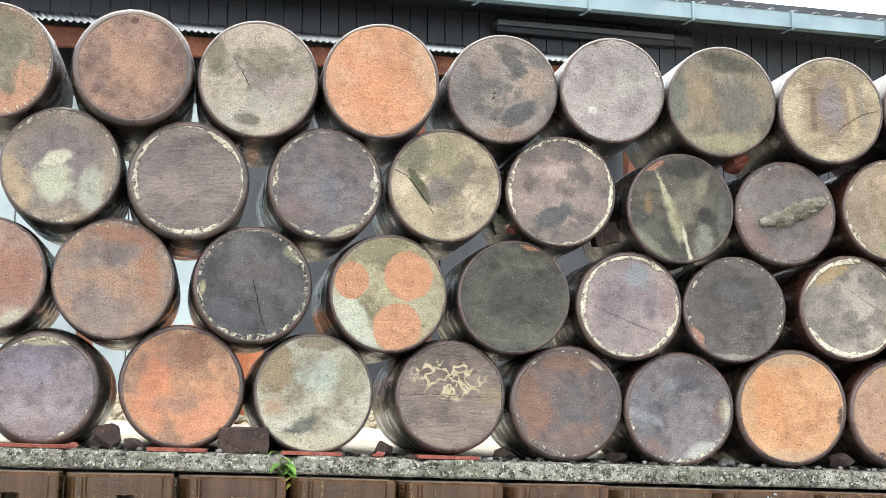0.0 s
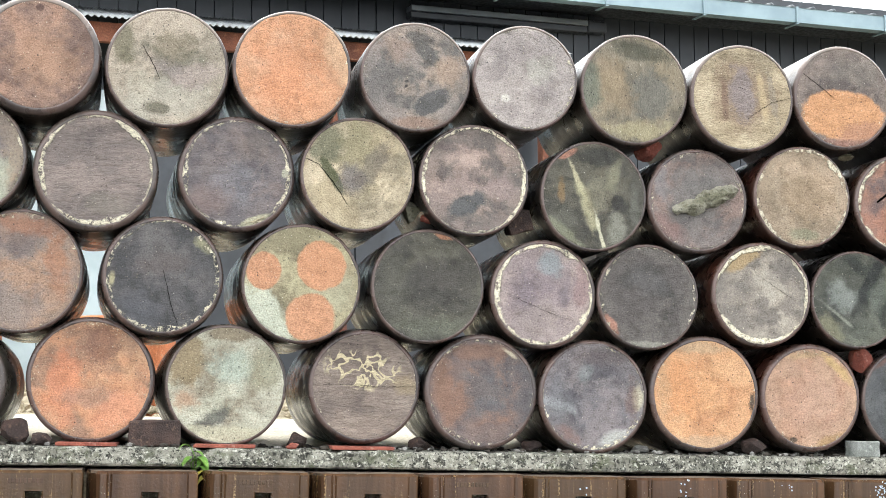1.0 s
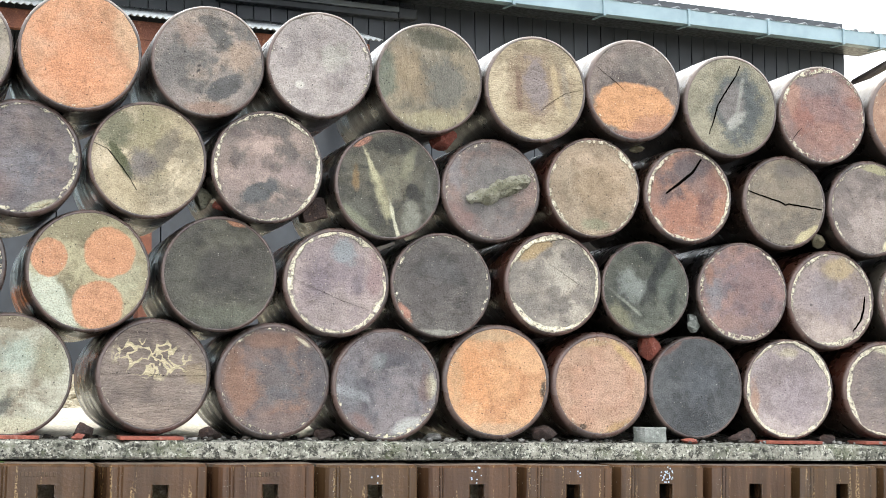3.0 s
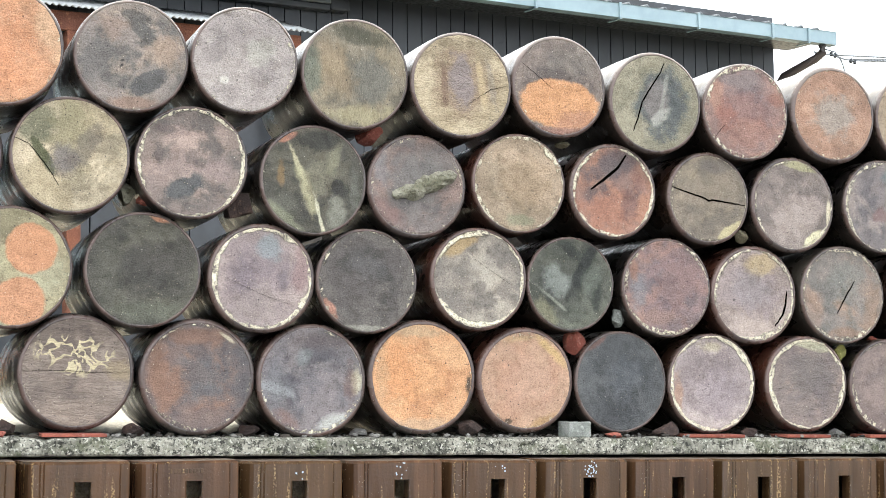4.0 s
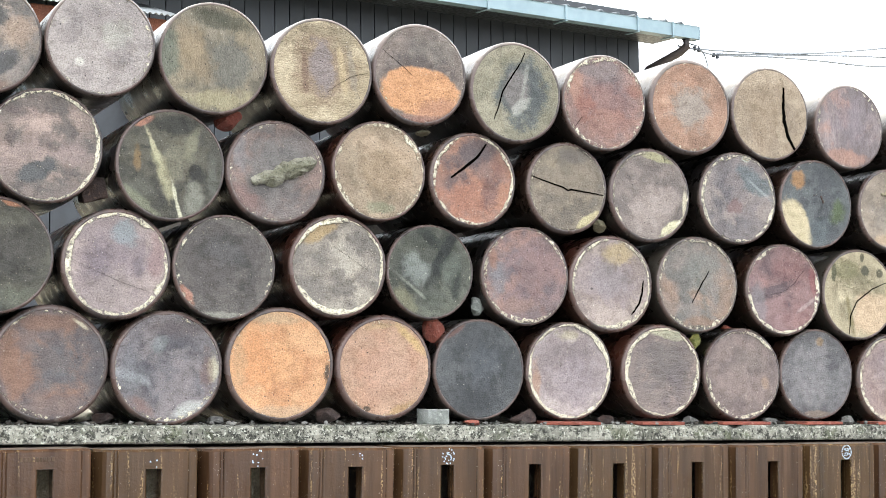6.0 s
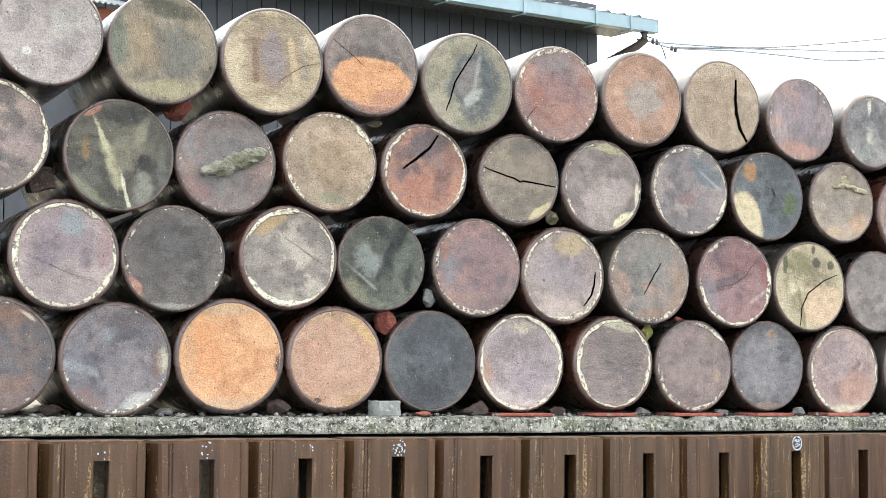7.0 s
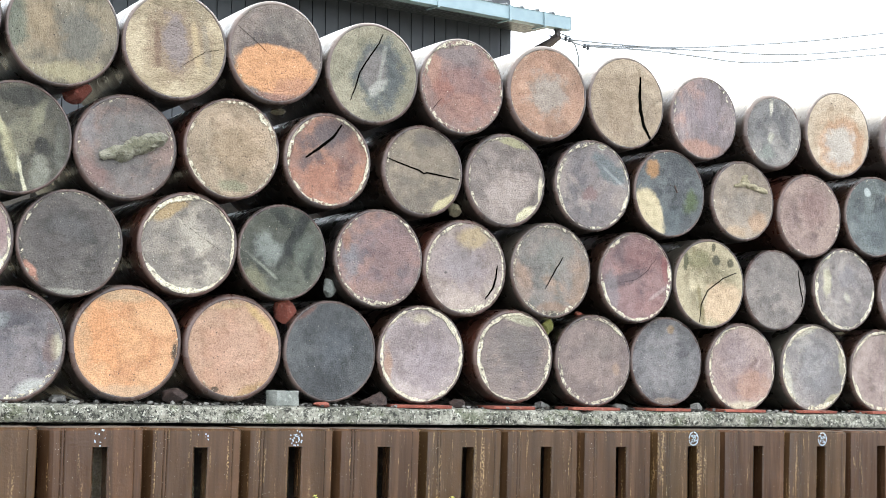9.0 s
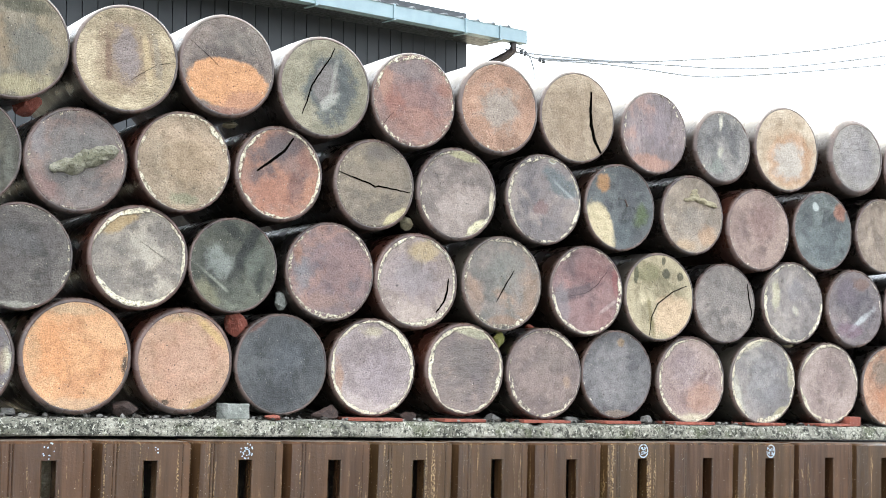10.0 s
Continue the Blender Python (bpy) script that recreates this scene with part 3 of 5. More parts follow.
# stains of single jars, in parts of the radius: x, z, half width, half height, turn, colour, softness, strength (and "line" for a drawn outline)
MARKS = {
    "a0": [(-0.1, 0.5, 0.9, 0.5, 0, "6f6a52", 0.4, 0.7), (0.0, -0.75, 0.8, 0.25, 0, "b98464", 0.4, 0.8)],
    "a1": [(0.0, 0.86, 0.08, 0.07, 0, "5a4038", 0.3, 0.9), (0.1, -0.1, 0.6, 0.6, 0, "a07a60", 0.6, 0.6)],
    "a2": [(-0.1, -0.55, 0.75, 0.4, 10, "aaa496", 0.4, 0.7), (-0.75, 0.35, 0.18, 0.4, 0, "6a644c", 0.5, 0.8), (0.1, -0.05, 0.45, 0.16, -30, "857a76", 0.5, 0.8), (0.1, 0.35, 0.4, 0.3, 20, "706650", 0.6, 0.7), (-0.15, -0.72, 0.2, 0.12, 0, "57523e", 0.5, 0.8), (0.5, -0.1, 0.4, 0.2, 20, "a89890", 0.5, 0.7), (-0.45, -0.3, 0.25, 0.2, 0, "b4aa98", 0.5, 0.6)],
    "a3": [(-0.1, -0.1, 0.6, 0.7, 0, "c88458", 0.6, 0.7), (0.8, 0.3, 0.2, 0.6, 20, "c8a582", 0.5, 0.6)],
    "a4": [(0.3, -0.45, 0.4, 0.2, 35, "4c4c4c", 0.25, 0.9), (0.2, 0.45, 0.35, 0.14, -45, "54524f", 0.3, 0.85), (0.0, 0.75, 0.3, 0.1, -10, "54504c", 0.35, 0.8), (-0.7, -0.1, 0.2, 0.5, 0, "6c6664", 0.5, 0.7), (0.65, 0.15, 0.3, 0.3, 0, "a58c78", 0.5, 0.7), (-0.15, -0.15, 0.09, 0.1, 0, "332e2c", 0.2, 0.9, "line"), (-0.4, 0.5, 0.3, 0.25, 0, "8c7466", 0.5, 0.6), (0.1, -0.85, 0.5, 0.1, 0, "8a6c5c", 0.5, 0.7)],
    "a5": [(0.3, 0.2, 0.3, 0.25, 40, "a5a298", 0.5, 0.6), (-0.4, -0.4, 0.1, 0.08, 0, "d0ccc4", 0.4, 0.7)],
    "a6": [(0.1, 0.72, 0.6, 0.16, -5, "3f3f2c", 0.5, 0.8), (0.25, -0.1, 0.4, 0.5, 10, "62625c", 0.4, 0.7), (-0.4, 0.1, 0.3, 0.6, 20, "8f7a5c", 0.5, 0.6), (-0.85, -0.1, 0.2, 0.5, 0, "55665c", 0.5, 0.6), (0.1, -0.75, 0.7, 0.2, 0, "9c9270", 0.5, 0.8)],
    "a7": [(0.0, 0.1, 0.6, 0.72, 0, "88705a", 0.5, 0.75), (0.0, 0.1, 0.28, 0.5, 5, "857876", 0.45, 0.95), (0.4, 0.1, 0.08, 0.6, 10, "b49e78", 0.5, 0.8), (0.6, 0.1, 0.07, 0.5, 10, "8f8474", 0.5, 0.7), (-0.1, 0.8, 0.5, 0.1, 0, "7c6e54", 0.5, 0.6), (-0.36, 0.05, 0.07, 0.5, 5, "765a48", 0.5, 0.7)],
    "a8": [(0.0, -0.36, 0.9, 0.52, -3, "c48c5c", 0.1, 1.0), (0.35, -0.75, 0.6, 0.25, 20, "a8765c", 0.4, 0.7), (0.0, -0.98, 0.8, 0.16, 0, "8c6456", 0.4, 0.8), (0.3, 0.55, 0.6, 0.3, 0, "787068", 0.5, 0.5)],
    "a9": [(0.15, 0.0, 0.62, 0.75, -15, "4c5254", 0.3, 0.9), (0.02, 0.05, 0.3, 0.42, -10, "77706e", 0.3, 0.9), (0.12, -0.3, 0.3, 0.12, 40, "a5a49c", 0.5, 0.7), (0.2, 0.2, 0.06, 0.4, -10, "9a9a92", 0.5, 0.6)],
    "a10": [(0.1, 0.0, 0.7, 0.45, 0, "84605a", 0.5, 0.7), (0.1, -0.45, 0.7, 0.3, 10, "92685a", 0.5, 0.7), (-0.5, -0.1, 0.25, 0.3, 0, "965e4a", 0.5, 0.6), (0.0, 0.7, 0.6, 0.22, 0, "7c7070", 0.5, 0.8), (0.75, 0.3, 0.15, 0.15, 0, "8a5a48", 0.5, 0.6)],
    "a11": [(0.0, -0.02, 0.5, 0.5, 0, "93918a", 0.45, 0.9), (0, 0.85, 0.6, 0.12, 0, "9a745e", 0.5, 0.7), (0.0, 0.0, 0.72, 0.72, 0, "9c7864", 0.5, 0.3)],
    "a12": [(-0.2, 0.2, 0.7, 0.6, 0, "948068", 0.5, 0.6)],
    "a13": [(0.0, 0.1, 0.55, 0.6, 10, "85787e", 0.5, 0.7), (-0.1, -0.75, 0.7, 0.2, 0, "a87c68", 0.5, 0.7)],
    "a14": [(-0.1, 0.7, 0.08, 0.22, 0, "c4bfae", 0.5, 0.9), (-0.1, -0.15, 0.12, 0.16, -20, "aaa696", 0.6, 0.9), (-0.3, -0.6, 0.3, 0.2, 0, "7a8078", 0.5, 0.7)],
    "a15": [(0.1, -0.25, 0.75, 0.7, 0, "b08058", 0.25, 0.7), (0.05, -0.25, 0.5, 0.5, 0, "b0a8a0", 0.4, 0.9)],
    "a16": [(0.0, 0.0, 0.75, 0.8, 0, "868084", 0.3, 0.6)],
    "b0": [(0.0, 0.1, 0.62, 0.6, 0, "75696c", 0.3, 0.8), (-0.1, -0.3, 0.35, 0.35, 20, "b4b49c", 0.4, 0.95), (-0.05, 0.15, 0.3, 0.12, 25, "c4c2aa", 0.35, 0.95), (0.55, -0.4, 0.25, 0.4, 0, "a8aa98", 0.4, 0.8)],
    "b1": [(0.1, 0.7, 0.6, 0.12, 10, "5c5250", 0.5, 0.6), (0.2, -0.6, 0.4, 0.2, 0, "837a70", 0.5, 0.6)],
    "b2": [(-0.1, -0.2, 0.5, 0.4, 0, "7c7c84", 0.6, 0.5), (-0.5, -0.5, 0.4, 0.3, 0, "7a625c", 0.6, 0.5), (0.35, -0.85, 0.3, 0.09, 20, "aaa68c", 0.3, 0.95), (0.88, 0.05, 0.06, 0.1, 0, "b4b09c", 0.3, 0.9), (0.3, 0.5, 0.4, 0.3, 0, "6c625e", 0.6, 0.6)],
    "b3": [(-0.55, 0.55, 0.35, 0.35, 0, "62644c", 0.35, 0.8), (0.0, 0.35, 0.35, 0.75, 0, "8c8462", 0.5, 0.7), (-0.45, -0.05, 0.4, 0.1, -55, "4c5030", 0.3, 0.95), (-0.1, -0.1, 0.25, 0.3, 0, "6c6466", 0.5, 0.8), (0.25, 0.15, 0.2, 0.5, -35, "6a6056", 0.5, 0.7), (-0.1, -0.7, 0.15, 0.3, 0, "8a7c60", 0.5, 0.6)],
    "b4": [(-0.1, -0.45, 0.4, 0.16, 25, "4c5052", 0.4, 0.9), (-0.6, 0.15, 0.12, 0.2, 0, "5c524e", 0.5, 0.8), (0.0, 0.1, 0.15, 0.15, 0, "665a58", 0.5, 0.7), (-0.5, 0.6, 0.2, 0.1, 0, "6a5c5a", 0.5, 0.7), (0.5, -0.1, 0.3, 0.3, 0, "988480", 0.5, 0.6)],
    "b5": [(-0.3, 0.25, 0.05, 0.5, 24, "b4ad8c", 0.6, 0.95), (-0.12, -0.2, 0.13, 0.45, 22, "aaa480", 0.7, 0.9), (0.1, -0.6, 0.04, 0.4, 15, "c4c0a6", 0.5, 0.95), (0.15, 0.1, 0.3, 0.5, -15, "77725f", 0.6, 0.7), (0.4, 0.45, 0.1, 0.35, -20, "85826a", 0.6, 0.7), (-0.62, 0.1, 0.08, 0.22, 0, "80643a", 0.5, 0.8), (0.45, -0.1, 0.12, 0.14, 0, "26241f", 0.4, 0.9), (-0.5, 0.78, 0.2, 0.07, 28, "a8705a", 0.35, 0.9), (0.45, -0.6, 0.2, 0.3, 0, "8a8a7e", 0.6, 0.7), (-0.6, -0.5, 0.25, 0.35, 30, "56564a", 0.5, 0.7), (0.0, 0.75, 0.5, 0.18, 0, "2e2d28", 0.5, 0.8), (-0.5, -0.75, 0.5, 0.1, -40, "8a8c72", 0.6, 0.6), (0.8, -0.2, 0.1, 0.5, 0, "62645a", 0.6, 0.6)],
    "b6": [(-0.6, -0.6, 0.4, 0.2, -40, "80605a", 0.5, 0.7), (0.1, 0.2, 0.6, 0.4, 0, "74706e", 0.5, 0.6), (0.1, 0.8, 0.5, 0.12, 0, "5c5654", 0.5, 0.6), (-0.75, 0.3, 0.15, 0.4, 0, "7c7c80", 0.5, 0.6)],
    "b7": [(0.1, 0.0, 0.6, 0.55, 0, "9c8468", 0.4, 0.7), (0.0, -0.75, 0.3, 0.12, 0, "7f8468", 0.5, 0.6)],
    "b8": [(-0.15, -0.4, 0.7, 0.4, 10, "a66f56", 0.5, 0.8), (0.0, 0.6, 0.8, 0.3, 20, "585054", 0.5, 0.8), (0.4, -0.3, 0.2, 0.35, 0, "6c504c", 0.5, 0.7), (0.6, 0.3, 0.2, 0.3, 0, "8a5c4c", 0.6, 0.5)],
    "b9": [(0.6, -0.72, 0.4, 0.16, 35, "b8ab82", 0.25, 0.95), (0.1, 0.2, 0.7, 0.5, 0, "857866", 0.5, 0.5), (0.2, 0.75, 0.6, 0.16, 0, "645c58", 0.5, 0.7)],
    "b10": [(0.55, -0.75, 0.35, 0.16, 35, "d0c8a4", 0.25, 1.0), (0.9, -0.2, 0.07, 0.4, 0, "cabfa4", 0.3, 0.9), (0.2, 0.85, 0.4, 0.1, -10, "a8a27c", 0.35, 0.9)],
    "b11": [(0.45, 0.4, 0.5, 0.25, -30, "60686c", 0.4, 0.9), (0.6, 0.2, 0.4, 0.04, -35, "98a0a0", 0.7, 0.6), (-0.1, -0.2, 0.2, 0.15, 0, "7a5a58", 0.5, 0.7), (0.2, 0.88, 0.1, 0.06, -20, "c0c0b4", 0.3, 0.9)],
    "b12": [(-0.55, -0.45, 0.32, 0.62, 28, "c2b28e", 0.2, 1.0), (-0.5, 0.55, 0.2, 0.22, 0, "a07444", 0.4, 0.9), (0.6, -0.15, 0.2, 0.35, 0, "4c5a34", 0.5, 0.9), (0.1, -0.6, 0.3, 0.3, 0, "545c60", 0.5, 0.8)],
    "b13": [(0.0, -0.2, 0.7, 0.4, 0, "857c74", 0.5, 0.6), (0.5, -0.5, 0.3, 0.3, 0, "b08c6c", 0.5, 0.7), (-0.3, -0.8, 0.4, 0.15, 0, "b59878", 0.5, 0.7)],
    "b14": [(0.1, 0.2, 0.5, 0.5, 0, "8a6c66", 0.5, 0.6)],
    "b15": [(0.6, 0.5, 0.2, 0.25, 0, "90604c", 0.4, 0.9), (-0.25, 0.6, 0.12, 0.12, 0, "b8c0c0", 0.3, 0.9), (0.0, -0.3, 0.7, 0.5, 0, "5c6468", 0.5, 0.6)],
    "cz": [(0.3, 0.0, 0.6, 0.5, 0, "9a6854", 0.5, 0.7), (0.5, -0.8, 0.4, 0.2, 20, "b0aa98", 0.4, 0.8)],
    "c0": [(0.1, 0.75, 0.6, 0.2, -10, "9a6a50", 0.5, 0.8), (0.6, 0.1, 0.2, 0.5, 10, "a06c4c", 0.5, 0.7), (-0.1, -0.6, 0.5, 0.3, 0, "8c7c74", 0.5, 0.6)],
    "c1": [(0.68, 0.58, 0.2, 0.1, -40, "a09c78", 0.7, 0.7), (-0.88, -0.1, 0.06, 0.14, 0, "b0a880", 0.6, 0.8), (0.0, 0.2, 0.4, 0.2, 0, "5c5250", 0.5, 0.6), (-0.4, -0.6, 0.4, 0.3, 0, "54555c", 0.5, 0.6)],
    "c2": [(-0.6, -0.5, 0.3, 0.6, 35, "b8bcaa", 0.35, 0.95), (0.55, -0.1, 0.4, 0.35, 0, "a8a488", 0.4, 0.7), (0.33, 0.32, 0.43, 0.43, 0, "c48a62", 0.07, 1.0), (-0.66, 0.2, 0.3, 0.33, 0, "be8660", 0.08, 1.0), (0.16, -0.58, 0.44, 0.42, 0, "c08862", 0.08, 1.0)],
    "c3": [(0.25, 0.93, 0.18, 0.07, -15, "b07858", 0.3, 0.9), (-0.65, 0.0, 0.3, 0.7, 0, "56554a", 0.6, 0.6), (0.2, 0.2, 0.5, 0.3, 0, "45413c", 0.5, 0.7), (0.2, -0.75, 0.7, 0.2, 0, "5e6152", 0.6, 0.6)],
    "c4": [(0.15, 0.6, 0.22, 0.25, 10, "868f94", 0.6, 0.8), (-0.1, -0.5, 0.5, 0.4, 0, "988a86", 0.5, 0.6), (0.75, 0.2, 0.15, 0.5, 0, "8f6c6c", 0.6, 0.5)],
    "c5": [(-0.75, -0.55, 0.09, 0.25, 35, "b07c68", 0.4, 0.9), (0.0, 0.3, 0.4, 0.3, 0, "585656", 0.5, 0.6), (0.0, -0.93, 0.5, 0.07, 0, "8c8a80", 0.4, 0.8)],
    "c6": [(-0.5, 0.7, 0.5, 0.2, 25, "a88c5c", 0.4, 0.8), (0.1, 0.15, 0.35, 0.35, 0, "a39b90", 0.5, 0.6), (0.5, -0.2, 0.2, 0.2, 0, "6c6460", 0.5, 0.6), (0.0, -0.2, 0.15, 0.15, 0, "665e5a", 0.5, 0.6)],
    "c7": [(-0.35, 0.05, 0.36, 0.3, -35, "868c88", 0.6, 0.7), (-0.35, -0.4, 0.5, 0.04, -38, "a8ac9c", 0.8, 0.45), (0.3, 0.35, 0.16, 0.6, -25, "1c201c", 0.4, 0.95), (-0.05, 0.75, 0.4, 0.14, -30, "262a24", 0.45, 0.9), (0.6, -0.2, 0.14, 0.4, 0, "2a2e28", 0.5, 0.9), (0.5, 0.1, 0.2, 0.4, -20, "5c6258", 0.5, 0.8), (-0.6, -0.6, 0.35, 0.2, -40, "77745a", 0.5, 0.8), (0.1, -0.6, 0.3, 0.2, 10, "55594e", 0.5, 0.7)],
    "c8": [(-0.65, -0.1, 0.2, 0.5, 0, "787c82", 0.5, 0.6), (-0.75, 0.35, 0.12, 0.25, 0, "946a54", 0.5, 0.7), (0.2, 0.1, 0.6, 0.5, 0, "866864", 0.5, 0.6), (-0.2, -0.6, 0.5, 0.2, 0, "927468", 0.5, 0.6)],
    "c9": [(0.2, 0.65, 0.4, 0.25, 10, "b09a74", 0.4, 0.85), (-0.1, 0.1, 0.5, 0.4, 0, "8f868a", 0.5, 0.6), (-0.5, -0.12, 0.05, 0.03, 0, "3a3430", 0.4, 0.8)],
    "c10": [(0.1, 0.3, 0.45, 0.4, 20, "7c7c76", 0.5, 0.6), (0.7, -0.3, 0.2, 0.5, 0, "92745e", 0.6, 0.5), (-0.7, -0.3, 0.25, 0.4, 0, "8e7260", 0.6, 0.5), (0.0, -0.8, 0.4, 0.12, 0, "927058", 0.6, 0.6)],
    "c11": [(0.2, 0.4, 0.6, 0.4, 0, "7e5654", 0.6, 0.6), (-0.3, -0.05, 0.6, 0.14, 20, "584a4e", 0.5, 0.8), (0.4, -0.55, 0.4, 0.3, 0, "8e6866", 0.6, 0.6), (0.6, -0.35, 0.35, 0.05, 35, "b09c98", 0.5, 0.6), (-0.7, -0.3, 0.2, 0.5, 10, "80787c", 0.5, 0.7), (0.85, 0.3, 0.12, 0.4, 0, "8c4c4a", 0.6, 0.6)],
    "c12": [(0.35, -0.45, 0.6, 0.5, 20, "c4a888", 0.3, 0.9), (-0.4, 0.5, 0.4, 0.25, -10, "746f4a", 0.45, 0.8), (0.2, 0.55, 0.12, 0.12, 0, "3a3a26", 0.35, 0.9), (0.6, 0.5, 0.1, 0.1, 0, "4a4630", 0.35, 0.9), (-0.7, 0.5, 0.08, 0.2, 0, "4c4c30", 0.4, 0.9), (0.1, 0.85, 0.06, 0.1, 0, "4c4830", 0.3, 0.9), (-0.25, -0.5, 0.08, 0.4, 10, "74683e", 0.5, 0.8)],
    "c14": [(-0.6, 0.2, 0.15, 0.4, 0, "c0b89c", 0.5, 0.8), (0.1, 0.3, 0.3, 0.3, 0, "78747a", 0.5, 0.7), (0.1, -0.2, 0.1, 0.15, 30, "b8b0a0", 0.5, 0.8)],
    "c15": [(0.15, -0.35, 0.65, 0.08, 35, "b0b4b8", 0.7, 0.8), (-0.3, 0.4, 0.4, 0.4, 0, "605460", 0.5, 0.7), (-0.2, -0.6, 0.5, 0.2, 0, "745868", 0.5, 0.7), (0.2, 0.65, 0.3, 0.2, 0, "7a5c50", 0.5, 0.7)],
    "d0": [(-0.2, 0.4, 0.5, 0.4, 0, "888090", 0.5, 0.7), (-0.1, -0.8, 0.5, 0.2, 0, "957f80", 0.5, 0.6), (0.1, 0.9, 0.7, 0.1, 0, "b4a888", 0.4, 0.8)],
    "d1": [(0.15, 0.6, 0.3, 0.35, 0, "7c5644", 0.5, 0.8), (-0.45, -0.1, 0.35, 0.6, 0, "cc7e56", 0.5, 0.7), (0.0, -0.3, 0.5, 0.2, 0, "9c7c6c", 0.6, 0.6), (0.5, -0.5, 0.5, 0.3, 30, "d08a66", 0.5, 0.7)],
    "d2": [(-0.7, 0.4, 0.35, 0.5, 0, "8a7654", 0.4, 0.85), (-0.7, -0.25, 0.25, 0.2, 0, "b0886a", 0.5, 0.7), (0.1, 0.3, 0.45, 0.3, 0, "a4b0a4", 0.5, 0.8), (-0.15, -0.55, 0.3, 0.14, 30, "555650", 0.5, 0.85), (-0.35, -0.75, 0.2, 0.12, 0, "4c4a44", 0.5, 0.85), (0.6, 0.3, 0.3, 0.4, 0, "8e8a6e", 0.5, 0.6), (0.0, -0.85, 0.8, 0.16, 0, "b8b49a", 0.4, 0.8), (0.1, 0.9, 0.5, 0.15, 0, "7c6c54", 0.5, 0.8)],
    "d3": [(-0.05, 0.32, 0.75, 0.36, -6, "cdbf9a", 0.25, 0.95, "line"), (0.8, 0.05, 0.25, 0.2, 0, "9c8a6c", 0.5, 0.7), (0.0, -0.75, 0.8, 0.25, 0, "958478", 0.5, 0.6)],
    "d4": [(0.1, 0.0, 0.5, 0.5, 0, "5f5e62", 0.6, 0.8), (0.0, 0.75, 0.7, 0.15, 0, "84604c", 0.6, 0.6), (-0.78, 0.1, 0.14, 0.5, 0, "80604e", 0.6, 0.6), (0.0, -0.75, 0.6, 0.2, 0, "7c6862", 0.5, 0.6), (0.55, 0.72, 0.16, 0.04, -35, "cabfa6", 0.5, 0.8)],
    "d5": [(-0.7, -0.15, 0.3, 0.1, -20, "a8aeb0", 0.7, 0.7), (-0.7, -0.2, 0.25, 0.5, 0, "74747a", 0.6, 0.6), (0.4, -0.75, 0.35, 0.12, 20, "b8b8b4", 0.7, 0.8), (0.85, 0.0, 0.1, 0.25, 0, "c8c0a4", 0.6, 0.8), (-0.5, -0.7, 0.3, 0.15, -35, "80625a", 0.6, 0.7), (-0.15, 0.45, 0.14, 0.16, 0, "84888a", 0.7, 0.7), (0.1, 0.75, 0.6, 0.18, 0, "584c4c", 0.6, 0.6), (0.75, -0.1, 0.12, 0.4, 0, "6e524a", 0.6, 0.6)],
    "d6": [(0.92, -0.1, 0.07, 0.2, 0, "2f2a22", 0.5, 0.9), (-0.1, 0.85, 0.6, 0.12, 0, "b49c7c", 0.6, 0.7), (0.0, -0.88, 0.7, 0.14, 0, "b89a7c", 0.6, 0.7), (0.1, 0.1, 0.3, 0.6, 0, "cf9c6c", 0.7, 0.5), (-0.8, 0.1, 0.15, 0.6, 0, "b4936c", 0.6, 0.5)],
    "d7": [(0.55, 0.62, 0.5, 0.1, -42, "c4a468", 0.6, 0.8), (0.0, 0.0, 0.65, 0.65, 0, "ae8874", 0.5, 0.5), (-0.4, -0.84, 0.08, 0.07, 0, "4c3c2c", 0.4, 0.9), (0.4, -0.82, 0.4, 0.1, 25, "a88450", 0.6, 0.7), (-0.1, 0.85, 0.5, 0.08, 5, "b89c70", 0.6, 0.6)],
    "d8": [(0.0, -0.7, 0.6, 0.2, 0, "34363a", 0.5, 0.8), (0.1, 0.1, 0.4, 0.4, 0, "50545a", 0.5, 0.7), (-0.6, 0.8, 0.3, 0.1, 35, "6c4a42", 0.4, 0.8)],
    "d9": [(-0.05, 0.75, 0.3, 0.14, 0, "b4a890", 0.5, 0.8), (0.2, -0.2, 0.5, 0.5, 0, "8f8288", 0.5, 0.6), (-0.8, -0.3, 0.12, 0.4, 0, "b08464", 0.5, 0.6)],
    "d10": [(0.2, 0.85, 0.6, 0.13, -10, "bdb89c", 0.35, 0.9), (0.1, 0.2, 0.6, 0.5, 0, "6e6664", 0.5, 0.7)],
    "d11": [(0.6, -0.2, 0.12, 0.14, 0, "a88c74", 0.6, 0.6), (0.2, 0.3, 0.5, 0.3, 0, "7c6e68", 0.5, 0.6)],
    "d12": [(0.1, 0.75, 0.12, 0.1, 0, "90785c", 0.4, 0.9), (0.0, -0.9, 0.4, 0.08, 0, "8a7868", 0.4, 0.7)],
    "d13": [(0.3, -0.4, 0.5, 0.4, 0, "a8806c", 0.5, 0.7), (-0.2, 0.3, 0.5, 0.5, 0, "8c7c80", 0.5, 0.6), (0.1, -0.88, 0.5, 0.1, 0, "c8bea4", 0.5, 0.8)],
